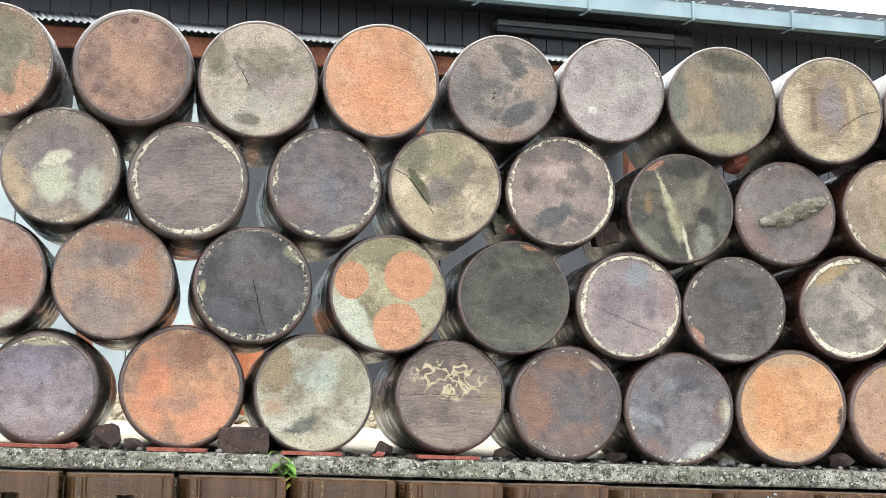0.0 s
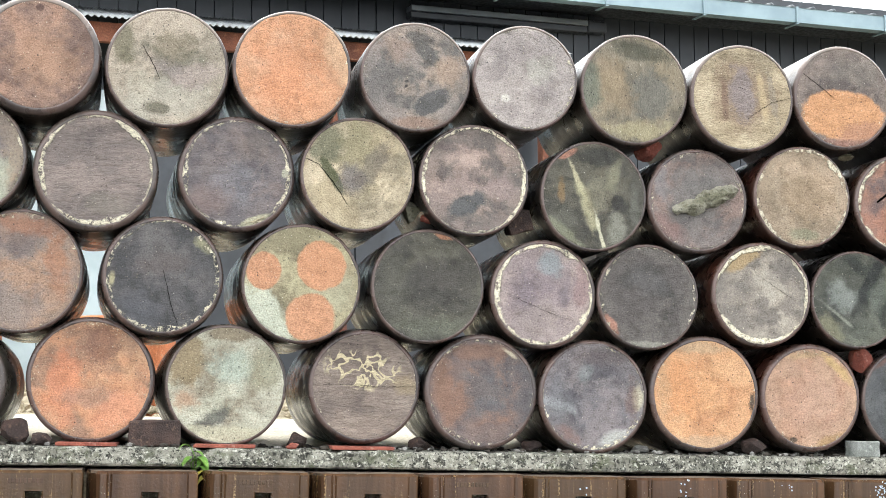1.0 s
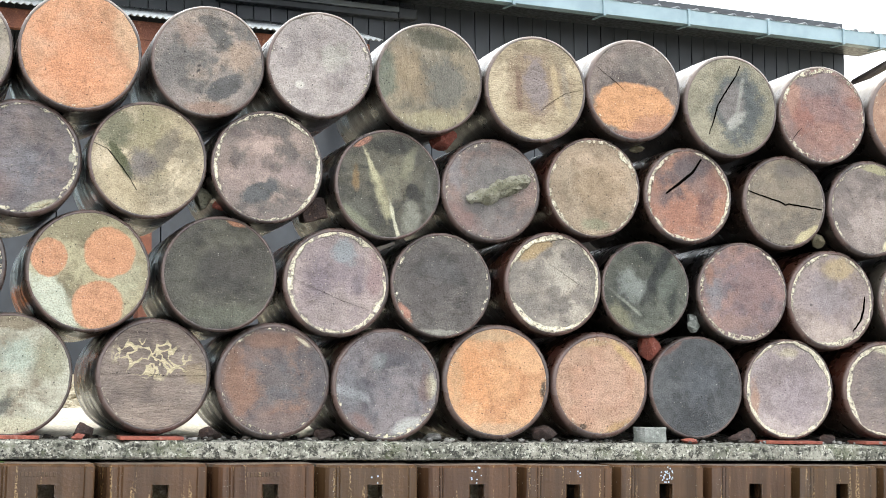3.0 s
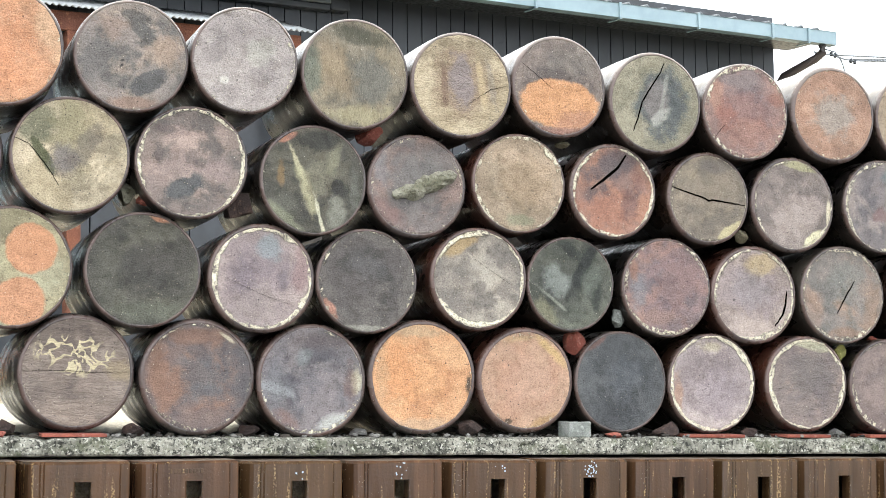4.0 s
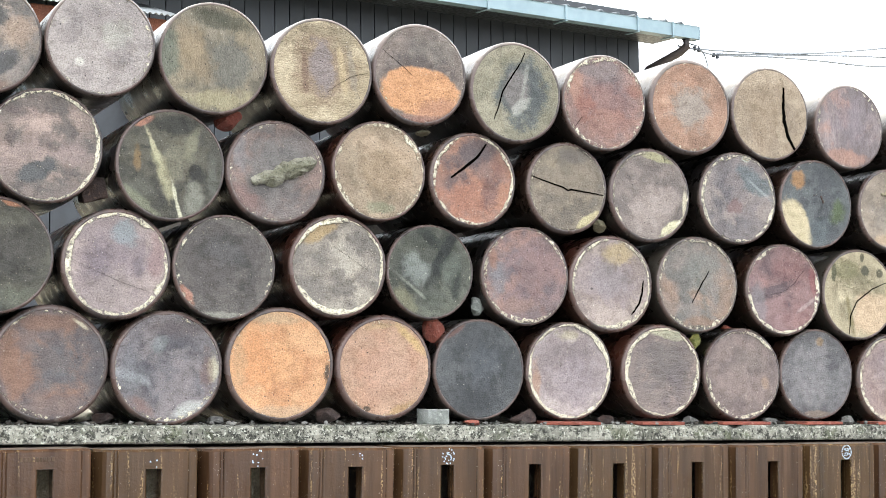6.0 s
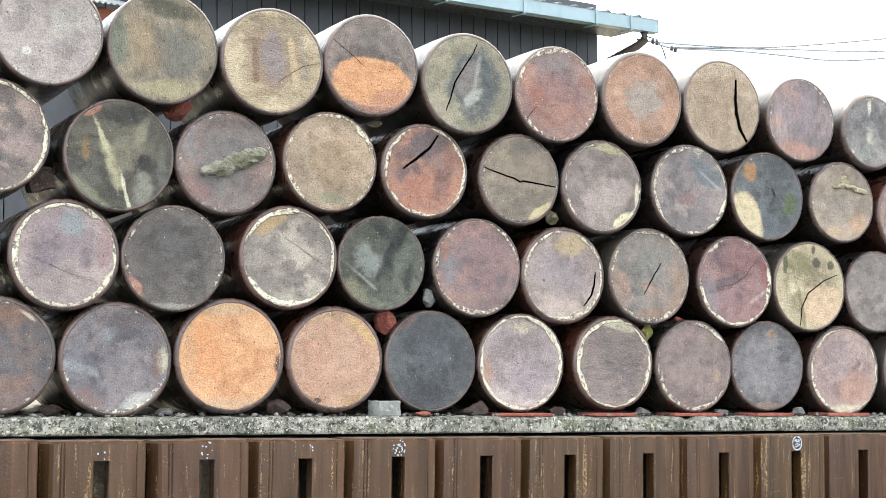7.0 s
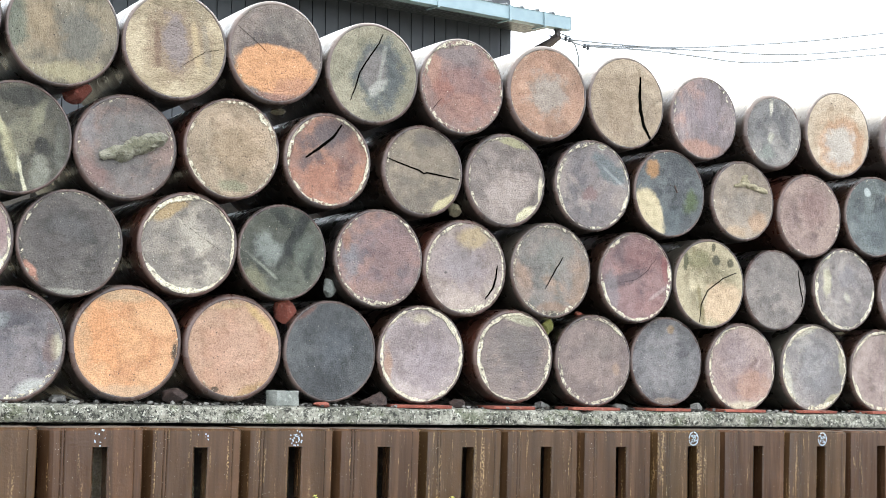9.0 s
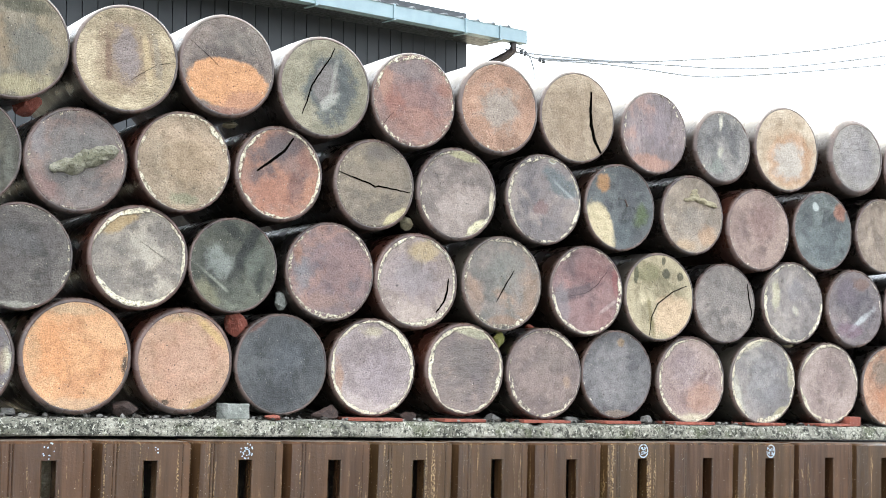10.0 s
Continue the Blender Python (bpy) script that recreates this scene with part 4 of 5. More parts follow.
    "d14": [(0.0, 0.0, 0.6, 0.7, 20, "868488", 0.6, 0.6), (-0.8, -0.3, 0.12, 0.5, 15, "c4beae", 0.6, 0.8), (0.5, -0.78, 0.4, 0.12, 30, "b4ac88", 0.6, 0.8), (0.85, 0.3, 0.1, 0.5, 0, "b4ac90", 0.6, 0.7), (-0.4, 0.82, 0.5, 0.1, 20, "c0b8a4", 0.5, 0.8)],
    "d16": [(-0.3, 0.3, 0.4, 0.4, 0, "74685c", 0.5, 0.8), (0.0, -0.3, 0.6, 0.4, 0, "b87850", 0.5, 0.7)],
}
# yaw and tip of jars that lie askew
TURNS = {"a1": (1.5, -1), "b1": (1.5, 0), "c1": (2, 0), "b2": (2, 0), "c2": (1.5, 0), "d2": (2, 0), "d3": (1.5, 0), "b5": (1.5, 0)}
BODIES = {"d7": 2, "c6": 2, "a10": 1, "a3": 2, "d6": 1, "b7": 2, "c3": 0, "b5": 0, "c5": 0, "c1": 0, "d8": 0, "b14": 2, "d13": 1, "b8": 1, "b9": 1, "c9": 2, "d10": 2, "c8": 0, "d0": 3, "d2": 3, "b1": 3, "b3": 1, "c2": 1, "d9": 1, "c12": 3, "c4": 1}
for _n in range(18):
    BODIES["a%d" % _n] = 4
# grain of the clay: stretch across and up
GRAIN = {"a6": (1.7, 0.7), "d3": (0.45, 2.2), "b1": (0.5, 2.4), "a7": (0.6, 1.5), "a13": (1.8, 0.6), "d10": (0.6, 1.8), "b2": (0.7, 1.5)}
# how sandy the clay is
SANDY = {"a1": 1.0, "a3": 0.8, "d1": 1.0, "d2": 0.9, "c2": 0.9, "a11": 1.0, "a15": 0.5, "d6": 0.9, "c6": 1.0, "d13": 0.6, "a8": 0.9, "b7": 0.7, "d7": 0.7, "a0": 0.8, "b6": 0.6, "b8": 0.7, "c4": 0.5, "d5": 0.6, "d4": 0.6, "b15": 0.9, "c15": 0.4, "d9": 0.5, "a12": 0.1, "d3": 0.4}
# cracks: way points in parts of the radius, and width
CRACKS = {
    "a9": [((0.2, 0.85), (0.1, 0.62), (-0.12, 0.3), (-0.3, 0.0), (-0.38, -0.3), (-0.5, -0.6)), 0.013],
    "b8": [((0.3, 0.82), (0.1, 0.52), (-0.2, 0.28), (-0.55, 0.02)), 0.028],
    "b9": [((-0.95, 0.22), (-0.5, 0.1), (-0.1, 0.0), (0.0, -0.06), (0.1, -0.03), (0.5, -0.07), (0.95, -0.12)), 0.016],
    "a12": [((0.35, 0.62), (0.34, 0.2), (0.36, -0.15), (0.45, -0.45), (0.62, -0.72), (0.85, -0.85)), 0.036],
    "c9": [((0.8, 0.1), (0.78, -0.15), (0.7, -0.4), (0.5, -0.66)), 0.02],
    "c10": [((0.3, 0.3), (0.1, 0.0), (-0.15, -0.4)), 0.012],
    "c1": [((0.0, 0.1), (0.08, -0.2), (0.15, -0.5), (0.28, -0.85)), 0.0040],
    "c13": [((0.75, 0.55), (0.8, 0.2), (0.9, -0.2), (0.85, -0.4)), 0.016],
    "a2": [((-0.42, 0.35), (-0.3, 0.15), (-0.2, -0.02), (-0.12, -0.22)), 0.0040],
    "a7": [((0.95, 0.05), (0.6, -0.05), (0.3, -0.25), (0.1, -0.4)), 0.0030],
    "b3": [((-0.95, 0.25), (-0.7, 0.15), (-0.45, -0.15), (-0.3, -0.35), (-0.18, -0.55)), 0.006],
    "c4": [((-0.85, 0.05), (-0.4, -0.15), (0.1, -0.35), (0.6, -0.5)), 0.0008],
    "c11": [((-0.5, -0.15), (0.0, -0.05), (0.3, 0.15), (0.55, 0.45)), 0.0030],
    "c12": [((-0.3, -0.9), (-0.25, -0.5), (-0.05, -0.15), (0.4, 0.15), (0.8, 0.3)), 0.012],
    "a10": [((-0.75, -0.6), (-0.6, -0.4), (-0.5, -0.3)), 0.0040],
    "a16": [((-0.3, 0.1), (0.0, 0.25), (0.5, 0.25), (0.9, 0.3)), 0.0030],
    "c6": [((-0.1, 0.4), (0.3, 0.15), (0.7, -0.1)), 0.0008],
    "d3": [((-0.8, 0.02), (-0.2, 0.03), (0.3, 0.0), (0.95, 0.02)), 0.0025],
    "a8": [((-0.85, 0.45), (-0.5, 0.2), (-0.2, -0.02)), 0.0030],
}
# lumps of mortar or crust on a base: way points, thickness, pale or grey
LUMPS = {
    "b6": [((-0.45, -0.2), (-0.3, -0.14), (-0.1, -0.12), (0.1, -0.02), (0.3, 0.06), (0.5, 0.14), (0.68, 0.2)), 0.042, "grey"],
    "b13": [((-0.25, 0.38), (-0.05, 0.42), (0.05, 0.6), (0.15, 0.4), (0.4, 0.36), (0.75, 0.3)), 0.021, "cream"],
    "b12": [((-0.05, 0.2), (0.15, 0.18), (0.2, 0.05)), 0.008, "dark"],
    "b11": [((0.15, 0.9), (0.25, 0.86)), 0.008, "cream"],
    "b2": [((0.2, -0.9), (0.35, -0.86), (0.5, -0.78)), 0.008, "cream"],
    "c12": [((-0.6, 0.3), (-0.35, 0.2), (-0.1, 0.12), (0.2, 0.25), (0.5, 0.35)), 0.006, "cream"],
}
LABELS = {
    "a3": "stoneware jar on its side with clean orange terracotta base", "d1": "stoneware jar on its side with orange sooty clay base", "d6": "stoneware jar on its side with bright orange-yellow base",
    "c2": "stoneware jar on its side, three orange round marks on base", "d3": "brown stoneware jar on its side, cream outline stain on base", "b6": "grey stoneware jar on its side with mortar lump on base",
    "b5": "dark olive stoneware jar on its side with pale streaks", "b12": "black stoneware jar on its side with cream patch", "a8": "stoneware jar on its side, lower half of base orange",
    "b8": "reddish stoneware jar on its side with a gaping crack", "b9": "brown stoneware jar on its side, base split straight across", "a12": "tan stoneware jar on its side with broken cracked base",
    "a9": "olive stoneware jar on its side with long crack", "d8": "charcoal black stoneware jar lying on its side", "d9": "lilac stoneware jar on its side with cream crusted rim",
    "a11": "orange stoneware jar on its side, grey round stain", "c3": "dark olive stoneware jar on its side, chipped orange rim", "c7": "grey-green stoneware jar on its side with whitish bloom",
    "b3": "cream stoneware jar on its side with olive moss stains", "c11": "red-purple stoneware jar on its side with flaked rim", "d7": "pinkish clay jar on its side with yellow rim stain",
    "c12": "cream and olive stoneware jar on its side, cracked", "d2": "pale greenish stoneware jar on its side with soot spots", "b0": "grey stoneware jar on its side with whitish stain",
}



# share of the pot's end that is bare clay; the rest is the rounded, glazed turn
BARE = {"a1": 0.90, "d0": 0.90, "d1": 0.93, "c1": 0.93, "b1": 0.91, "b2": 0.92, "d3": 0.93, "d4": 0.92, "d5": 0.93, "d6": 0.925, "d7": 0.91, "c4": 0.93, "c6": 0.935, "a8": 0.935, "b6": 0.93,
        "b8": 0.93, "b9": 0.93, "b10": 0.93, "a11": 0.92, "b13": 0.94, "d10": 0.93, "a14": 0.90, "a16": 0.86, "c9": 0.93, "a9": 0.94, "a7": 0.95, "c15": 0.93, "b14": 0.94, "d13": 0.94, "d11": 0.945}


def jar_body(bm, r, rb, seed, bare):
    """The glazed pot: a rounded turn round the base, a belly, a shoulder and a short neck."""
    rnd = random.Random(seed)
    e, ph = rnd.uniform(0.002, 0.010), rnd.uniform(0, 6)
    length = rnd.uniform(0.60, 0.66)
    turn = max(0.010, (r - bare) * rnd.uniform(1.1, 1.5))
    prof = [(0.006, bare * 0.975), (0.0012, bare * 0.985)]
    for i in range(8):
        a = math.pi / 2 * i / 7
        prof.append((turn * (1 - math.cos(a)), bare + (r - bare) * math.sin(a)))
    prof += [(turn + 0.02, r + (rb - r) * 0.3), (turn + 0.055, r + (rb - r) * 0.65), (turn + 0.11, rb), (0.3, rb), (length - 0.12, rb * 0.99),
             (length - 0.07, rb * 0.92), (length - 0.03, rb * 0.75), (length, rb * 0.5), (length + 0.02, rb * 0.44), (length + 0.05, rb * 0.46), (length + 0.06, rb * 0.5), (length + 0.062, rb * 0.42), (length - 0.02, rb * 0.4)]
    lathe(bm, prof, 72, wobble=lambda a, s: 1 + e * math.cos(2 * a + ph) * min(1, s * 12) + 0.007 * noise.noise(Vector((math.cos(a) * 1.5, math.sin(a) * 1.5, s * 8 + seed))) + 0.004 * noise.noise(Vector((math.cos(a) * 7, math.sin(a) * 7, s * 30 + seed))))


def base_depth(x, z, r, seed, crust, dish):
    """How deep the uneven base lies at x, z."""
    q = math.hypot(x, z) / r
    p = Vector((x * 16, z * 16, seed * 7.3))
    d = dish * (1 - q * q) + 0.0035 * noise.noise(p * 0.6) * (1 - q ** 4) + 0.0016 * noise.noise(p * 2.2)
    if q > 0.84:
        d -= crust * 0.006 * max(0, noise.noise(p * 3.1) + 0.1) * min(1, (q - 0.84) / 0.06)
    edge = max(0.0, (q - 0.95) / 0.05)
    return d + 0.0025 * edge ** 2 + 0.006 * max(0, noise.noise(p * 1.3) - 0.2) * edge


def jar_base(bm, r, seed, crust, dish):
    """The base disc: slightly dished, uneven, with a crumbly crust towards the rim."""
    segs, rings = 96, [0.0, 0.1, 0.2, 0.3, 0.4, 0.5, 0.58, 0.66, 0.73, 0.79, 0.84, 0.87, 0.895, 0.92, 0.94, 0.957, 0.972, 0.985, 1.0]
    last = None
    for q in rings:
        ring = []
        for i in range(segs if q else 1):
            a = 2 * math.pi * i / segs
            x, z = q * r * math.cos(a), q * r * math.sin(a)
            ring.append(bm.verts.new((x, base_depth(x, z, r, seed, crust, dish), z)))
        if last:
            for i in range(segs):
                j = (i + 1) % segs
                if len(last) == 1:
                    bm.faces.new((last[0], ring[i], ring[j]))
                else:
                    bm.faces.new((last[i], ring[i], ring[j], last[j]))
        last = ring
    bmesh.ops.recalc_face_normals(bm, faces=bm.faces)
    if sum(f.normal.y for f in bm.faces) > 0:
        bmesh.ops.reverse_faces(bm, faces=bm.faces)


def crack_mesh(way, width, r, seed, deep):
    """A ragged split: a wedge let into the base, the shade inside it painted black."""
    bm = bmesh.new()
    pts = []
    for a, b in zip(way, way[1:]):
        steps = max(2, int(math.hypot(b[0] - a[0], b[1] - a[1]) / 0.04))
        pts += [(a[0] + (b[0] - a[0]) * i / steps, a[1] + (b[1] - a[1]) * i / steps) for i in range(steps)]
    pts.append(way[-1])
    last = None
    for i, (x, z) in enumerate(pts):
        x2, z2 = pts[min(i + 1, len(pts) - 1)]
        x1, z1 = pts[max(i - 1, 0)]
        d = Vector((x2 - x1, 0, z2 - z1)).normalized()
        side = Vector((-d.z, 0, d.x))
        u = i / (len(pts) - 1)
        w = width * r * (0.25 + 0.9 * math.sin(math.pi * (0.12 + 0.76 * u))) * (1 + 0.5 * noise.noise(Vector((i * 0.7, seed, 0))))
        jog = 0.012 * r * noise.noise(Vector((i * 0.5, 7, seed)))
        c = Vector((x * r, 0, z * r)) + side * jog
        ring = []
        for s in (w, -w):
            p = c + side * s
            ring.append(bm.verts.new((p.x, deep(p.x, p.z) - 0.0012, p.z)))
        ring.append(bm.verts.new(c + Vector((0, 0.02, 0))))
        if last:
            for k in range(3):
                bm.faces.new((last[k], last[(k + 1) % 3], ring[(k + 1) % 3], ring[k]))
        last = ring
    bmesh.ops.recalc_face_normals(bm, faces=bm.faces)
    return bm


def lump_mesh(way, thick, r, seed, deep):
    """A smear of mortar along way points, rough and uneven."""
    bm = bmesh.new()
    for i, (x, z) in enumerate(way):
        x2, z2 = way[min(i + 1, len(way) - 1)]
        for j in range(3):
            u = j / 3
            px, pz = x + (x2 - x) * u, z + (z2 - z) * u
            s = thick * (0.75 + 0.5 * noise.noise(Vector((i * 1.3 + u, seed, 2)))) * (0.6 if i in (0, len(way) - 1) else 1)
            rubble(bm, (s * 1.25, s * 0.85, s * 0.9), seed + i * 3 + j, (px * r, deep(px * r, pz * r) - 0.0005, pz * r))
    for v in bm.verts:
        v.co += Vector((noise.noise(v.co * 150), noise.noise(v.co * 150 + Vector((5, 0, 0))) * 0.6, noise.noise(v.co * 150 + Vector((0, 9, 0))))) * 0.003
    return bm


def build_jars():
    rows_ = [line.split() for line in JARS.strip().splitlines()]
    data = [(n, float(x), float(z), float(r)) for n, x, z, r, *_ in rows_]
    made = {}
    for k, (n, x, z, r, *_) in enumerate(rows_):
        x, z, r = float(x), float(z), float(r)
        ground_c, dark_c, warm_c, crust = _[0], _[1], _[2], float(_[3])
        rb = r * 1.13
        for m, x2, z2, r2 in data:
            if m != n:
                rb = min(rb, math.hypot(x - x2, z - z2) * r / (r + r2))
        rb *= 1.012
        edge_r = min(r * 1.03, rb * 0.985)
        bare = edge_r * BARE.get(n, 0.955)
        base_r = bare * 1.008
        jar = new("clay_jar")
        yaw, tip = TURNS.get(n, (0, 0))
        rnd = random.Random(k + 50)
        jar.matrix_basis = STACK @ pose(x, 2.385 + rnd.uniform(-0.006, 0.006), z, tip - 5.5, 0, yaw)
        bm = bmesh.new()
        jar_body(bm, edge_r, rb, k, bare)
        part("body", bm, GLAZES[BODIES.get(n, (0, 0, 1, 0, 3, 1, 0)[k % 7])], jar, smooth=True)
        bm = bmesh.new()
        dish = rnd.uniform(-0.002, 0.005)
        jar_base(bm, base_r, k, crust, dish)
        deep = lambda px, pz, r_=base_r, k_=k, c_=crust, d_=dish: base_depth(px, pz, r_, k_, c_, d_)
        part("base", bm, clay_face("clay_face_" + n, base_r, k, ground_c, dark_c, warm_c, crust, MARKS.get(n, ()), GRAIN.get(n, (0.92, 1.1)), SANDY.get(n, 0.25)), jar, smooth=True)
        if n in CRACKS:
            part("crack", crack_mesh(CRACKS[n][0], CRACKS[n][1], base_r, k, deep), BLACK, jar, "crack with its inner shade painted black")
        if n in LUMPS:
            pts, thick, tone = LUMPS[n]
            lump = part("crust", lump_mesh(pts, thick, base_r, k, deep), {"grey": CRUST, "cream": CREAM, "dark": RUST_CLAY}[tone], jar, "rough lump of old mortar", smooth=True)
            knit = lump.modifiers.new("knit", "REMESH")
            knit.mode, knit.voxel_size, knit.use_smooth_shade = "VOXEL", 0.0016, True
        tagged(jar, LABELS.get(n, "weathered stoneware jar lying on its side, mottled clay base"), "jar", "stack of jars")
        made[n] = (jar, base_r)
    return made


made_jars = build_jars()


def build_gap_backing():
    """An unseen dark backing, added close behind the stack to keep light out of the gaps."""
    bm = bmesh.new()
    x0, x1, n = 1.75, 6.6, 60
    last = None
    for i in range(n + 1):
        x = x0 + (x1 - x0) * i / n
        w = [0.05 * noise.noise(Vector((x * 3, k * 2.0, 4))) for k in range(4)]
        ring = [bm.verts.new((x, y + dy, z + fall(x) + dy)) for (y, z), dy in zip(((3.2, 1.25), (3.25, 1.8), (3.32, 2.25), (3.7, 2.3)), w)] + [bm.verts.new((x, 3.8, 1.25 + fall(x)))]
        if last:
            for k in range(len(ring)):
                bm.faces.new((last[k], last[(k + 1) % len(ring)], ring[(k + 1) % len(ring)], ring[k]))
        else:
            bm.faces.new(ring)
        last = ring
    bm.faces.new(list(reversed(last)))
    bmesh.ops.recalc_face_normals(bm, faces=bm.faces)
    tagged(part("bank", bm, EARTH_AND_SHADE), "unseen dark backing added behind the jars to darken the gaps", "bank", kind="structure")


build_gap_backing()

# ---- the wall of clay ducts under the ledge ----
def duct_mesh():
    """One glazed duct block: rounded front corners, a slot down its front, a hollow behind it."""
    bm = bmesh.new()
    half, deep, tall, r = 0.1475, 0.24, 1.06, 0.012
    mid, slot, st = 0.022, 0.021, 0.054
    lip = [(-half, 0.12), (-half + 0.010, 0.06), (-half + 0.028, 0.016), (-half + 0.038, 0.005), (-half + 0.046, 0.001), (-half + 0.054, 0.0), (-half + 0.057, 0.003), (-half + 0.060, 0.0), (-half + 0.064, 0.0), (-half + 0.067, 0.003), (-half + 0.070, 0.0)]
    groove = [(half - 0.030, 0.0), (half - 0.0275, 0.0025), (half - 0.025, 0.0)]
    outer = lip + groove
    corner = []
    for i in range(6):
        a = radians(270 + 18 * i)
        corner.append((half - r + r * math.cos(a), r + r * math.sin(a)))
    outer += corner + [(half, deep), (-half, deep)]
    # upper band, full width
    def ring_at(pts, z):
        return [bm.verts.new((x, y, z)) for x, y in pts]
    def prism(pts, z0, z1):
        a, b = ring_at(pts, z0), ring_at(pts, z1)
        for i in range(len(pts)):
            j = (i + 1) % len(pts)
            bm.faces.new((a[i], a[j], b[j], b[i]))
        bm.faces.new(list(reversed(a)))
        bm.faces.new(b)
    inset = [(x * 0.975, 0.010 + y * 0.94) for x, y in outer]
    a, b, c = ring_at(outer, -st), ring_at(outer, -0.007), ring_at(inset, 0.0)
    for lo, hi in ((a, b), (b, c)):
        for i in range(len(outer)):
            j = (i + 1) % len(outer)
            bm.faces.new((lo[i], lo[j], hi[j], hi[i]))
    bm.faces.new(c).material_index = 1
    bm.faces.new(list(reversed(a)))
    left = lip + [(mid - slot - 0.004, 0.0), (mid - slot, 0.004), (mid - slot, 0.05), (-half + 0.072, 0.05), (-half + 0.072, 0.2), (mid, 0.2), (mid, deep), (-half, deep)]
    prism(left, -tall, -st)
    right = [(mid + slot + 0.004, 0.0)] + groove + corner + [(half, deep), (mid, deep), (mid, 0.2), (half - 0.03, 0.2), (half - 0.03, 0.05), (mid + slot, 0.05), (mid + slot, 0.004)]
    prism(right, -tall, -st)
    bmesh.ops.recalc_face_normals(bm, faces=bm.faces)
    data = bpy.data.meshes.new("block")
    bm.to_mesh(data)
    bm.free()
    data.materials.append(DUCT)
    data.materials.append(DUCT_TOP)
    return data


def build_wall():
    bm = bmesh.new()
    box(bm, (-2.2, 2.46, -0.1), (6.6, 2.60, 1.10))
    wall = tagged(part("retaining_wall", bm, EARTH_AND_SHADE), "retaining wall faced with brown glazed clay ducts", "wall", kind="structure")
    shared = duct_mesh()
    rnd = random.Random(4)
    for k in range(-5, 23):
        x = 0.3 * (k - 10) + 2.4 - 0.15
        b = new("block", shared)
        b.parent = wall
        b.matrix_basis = pose(x + rnd.uniform(-0.002, 0.002), 2.2 + rnd.uniform(-0.003, 0.003), 1.30 + fall(x) + rnd.uniform(-0.002, 0.002), 0, rnd.uniform(0.8, 2.2), 0)
        if k in STAMPS:
            bm = bmesh.new()
            for i in range(28):
                a0, a1 = 2 * math.pi * i / 28, 2 * math.pi * (i + 0.8) / 28
                if rnd.random() < STAMPS[k]:
                    vs = [bm.verts.new((0.022 + rr * math.cos(a), -0.0012, rr * 1.15 * math.sin(a) - 0.028)) for rr, a in ((0.0175, a0), (0.0215, a0), (0.0215, a1), (0.0175, a1))]
                    bm.faces.new(vs)
            for i in range(int(40 * STAMPS[k])):
                x0, z0, s = 0.022 + rnd.uniform(-0.012, 0.012), rnd.uniform(-0.013, 0.013), rnd.uniform(0.0008, 0.0022)
                box(bm, (x0 - s, -0.0016, z0 - 0.028 - s), (x0 + s, -0.0008, z0 - 0.028 + s))
            part("stamp", bm, STAMP, b, "worn whitish round stamp")
        if k in (2, 4, 6):
            bm = bmesh.new()
            for i in range(9):
                x0 = -0.045 + 0.0105 * i
                box(bm, (x0, -0.0015, -0.033), (x0 + 0.0075, 0.001, -0.021), 0.0006)
            part("raised_lettering", bm, DUCT, b)
    return wall


STAMPS = {15: 0.95, 17: 0.9, 10: 0.5, 8: 0.12, 9: 0.08, 7: 0.06}
build_wall()

# ---- the dark building behind ----
HOUSE = pose(8.64, 10.16, 0, 0, 0, 10.5)


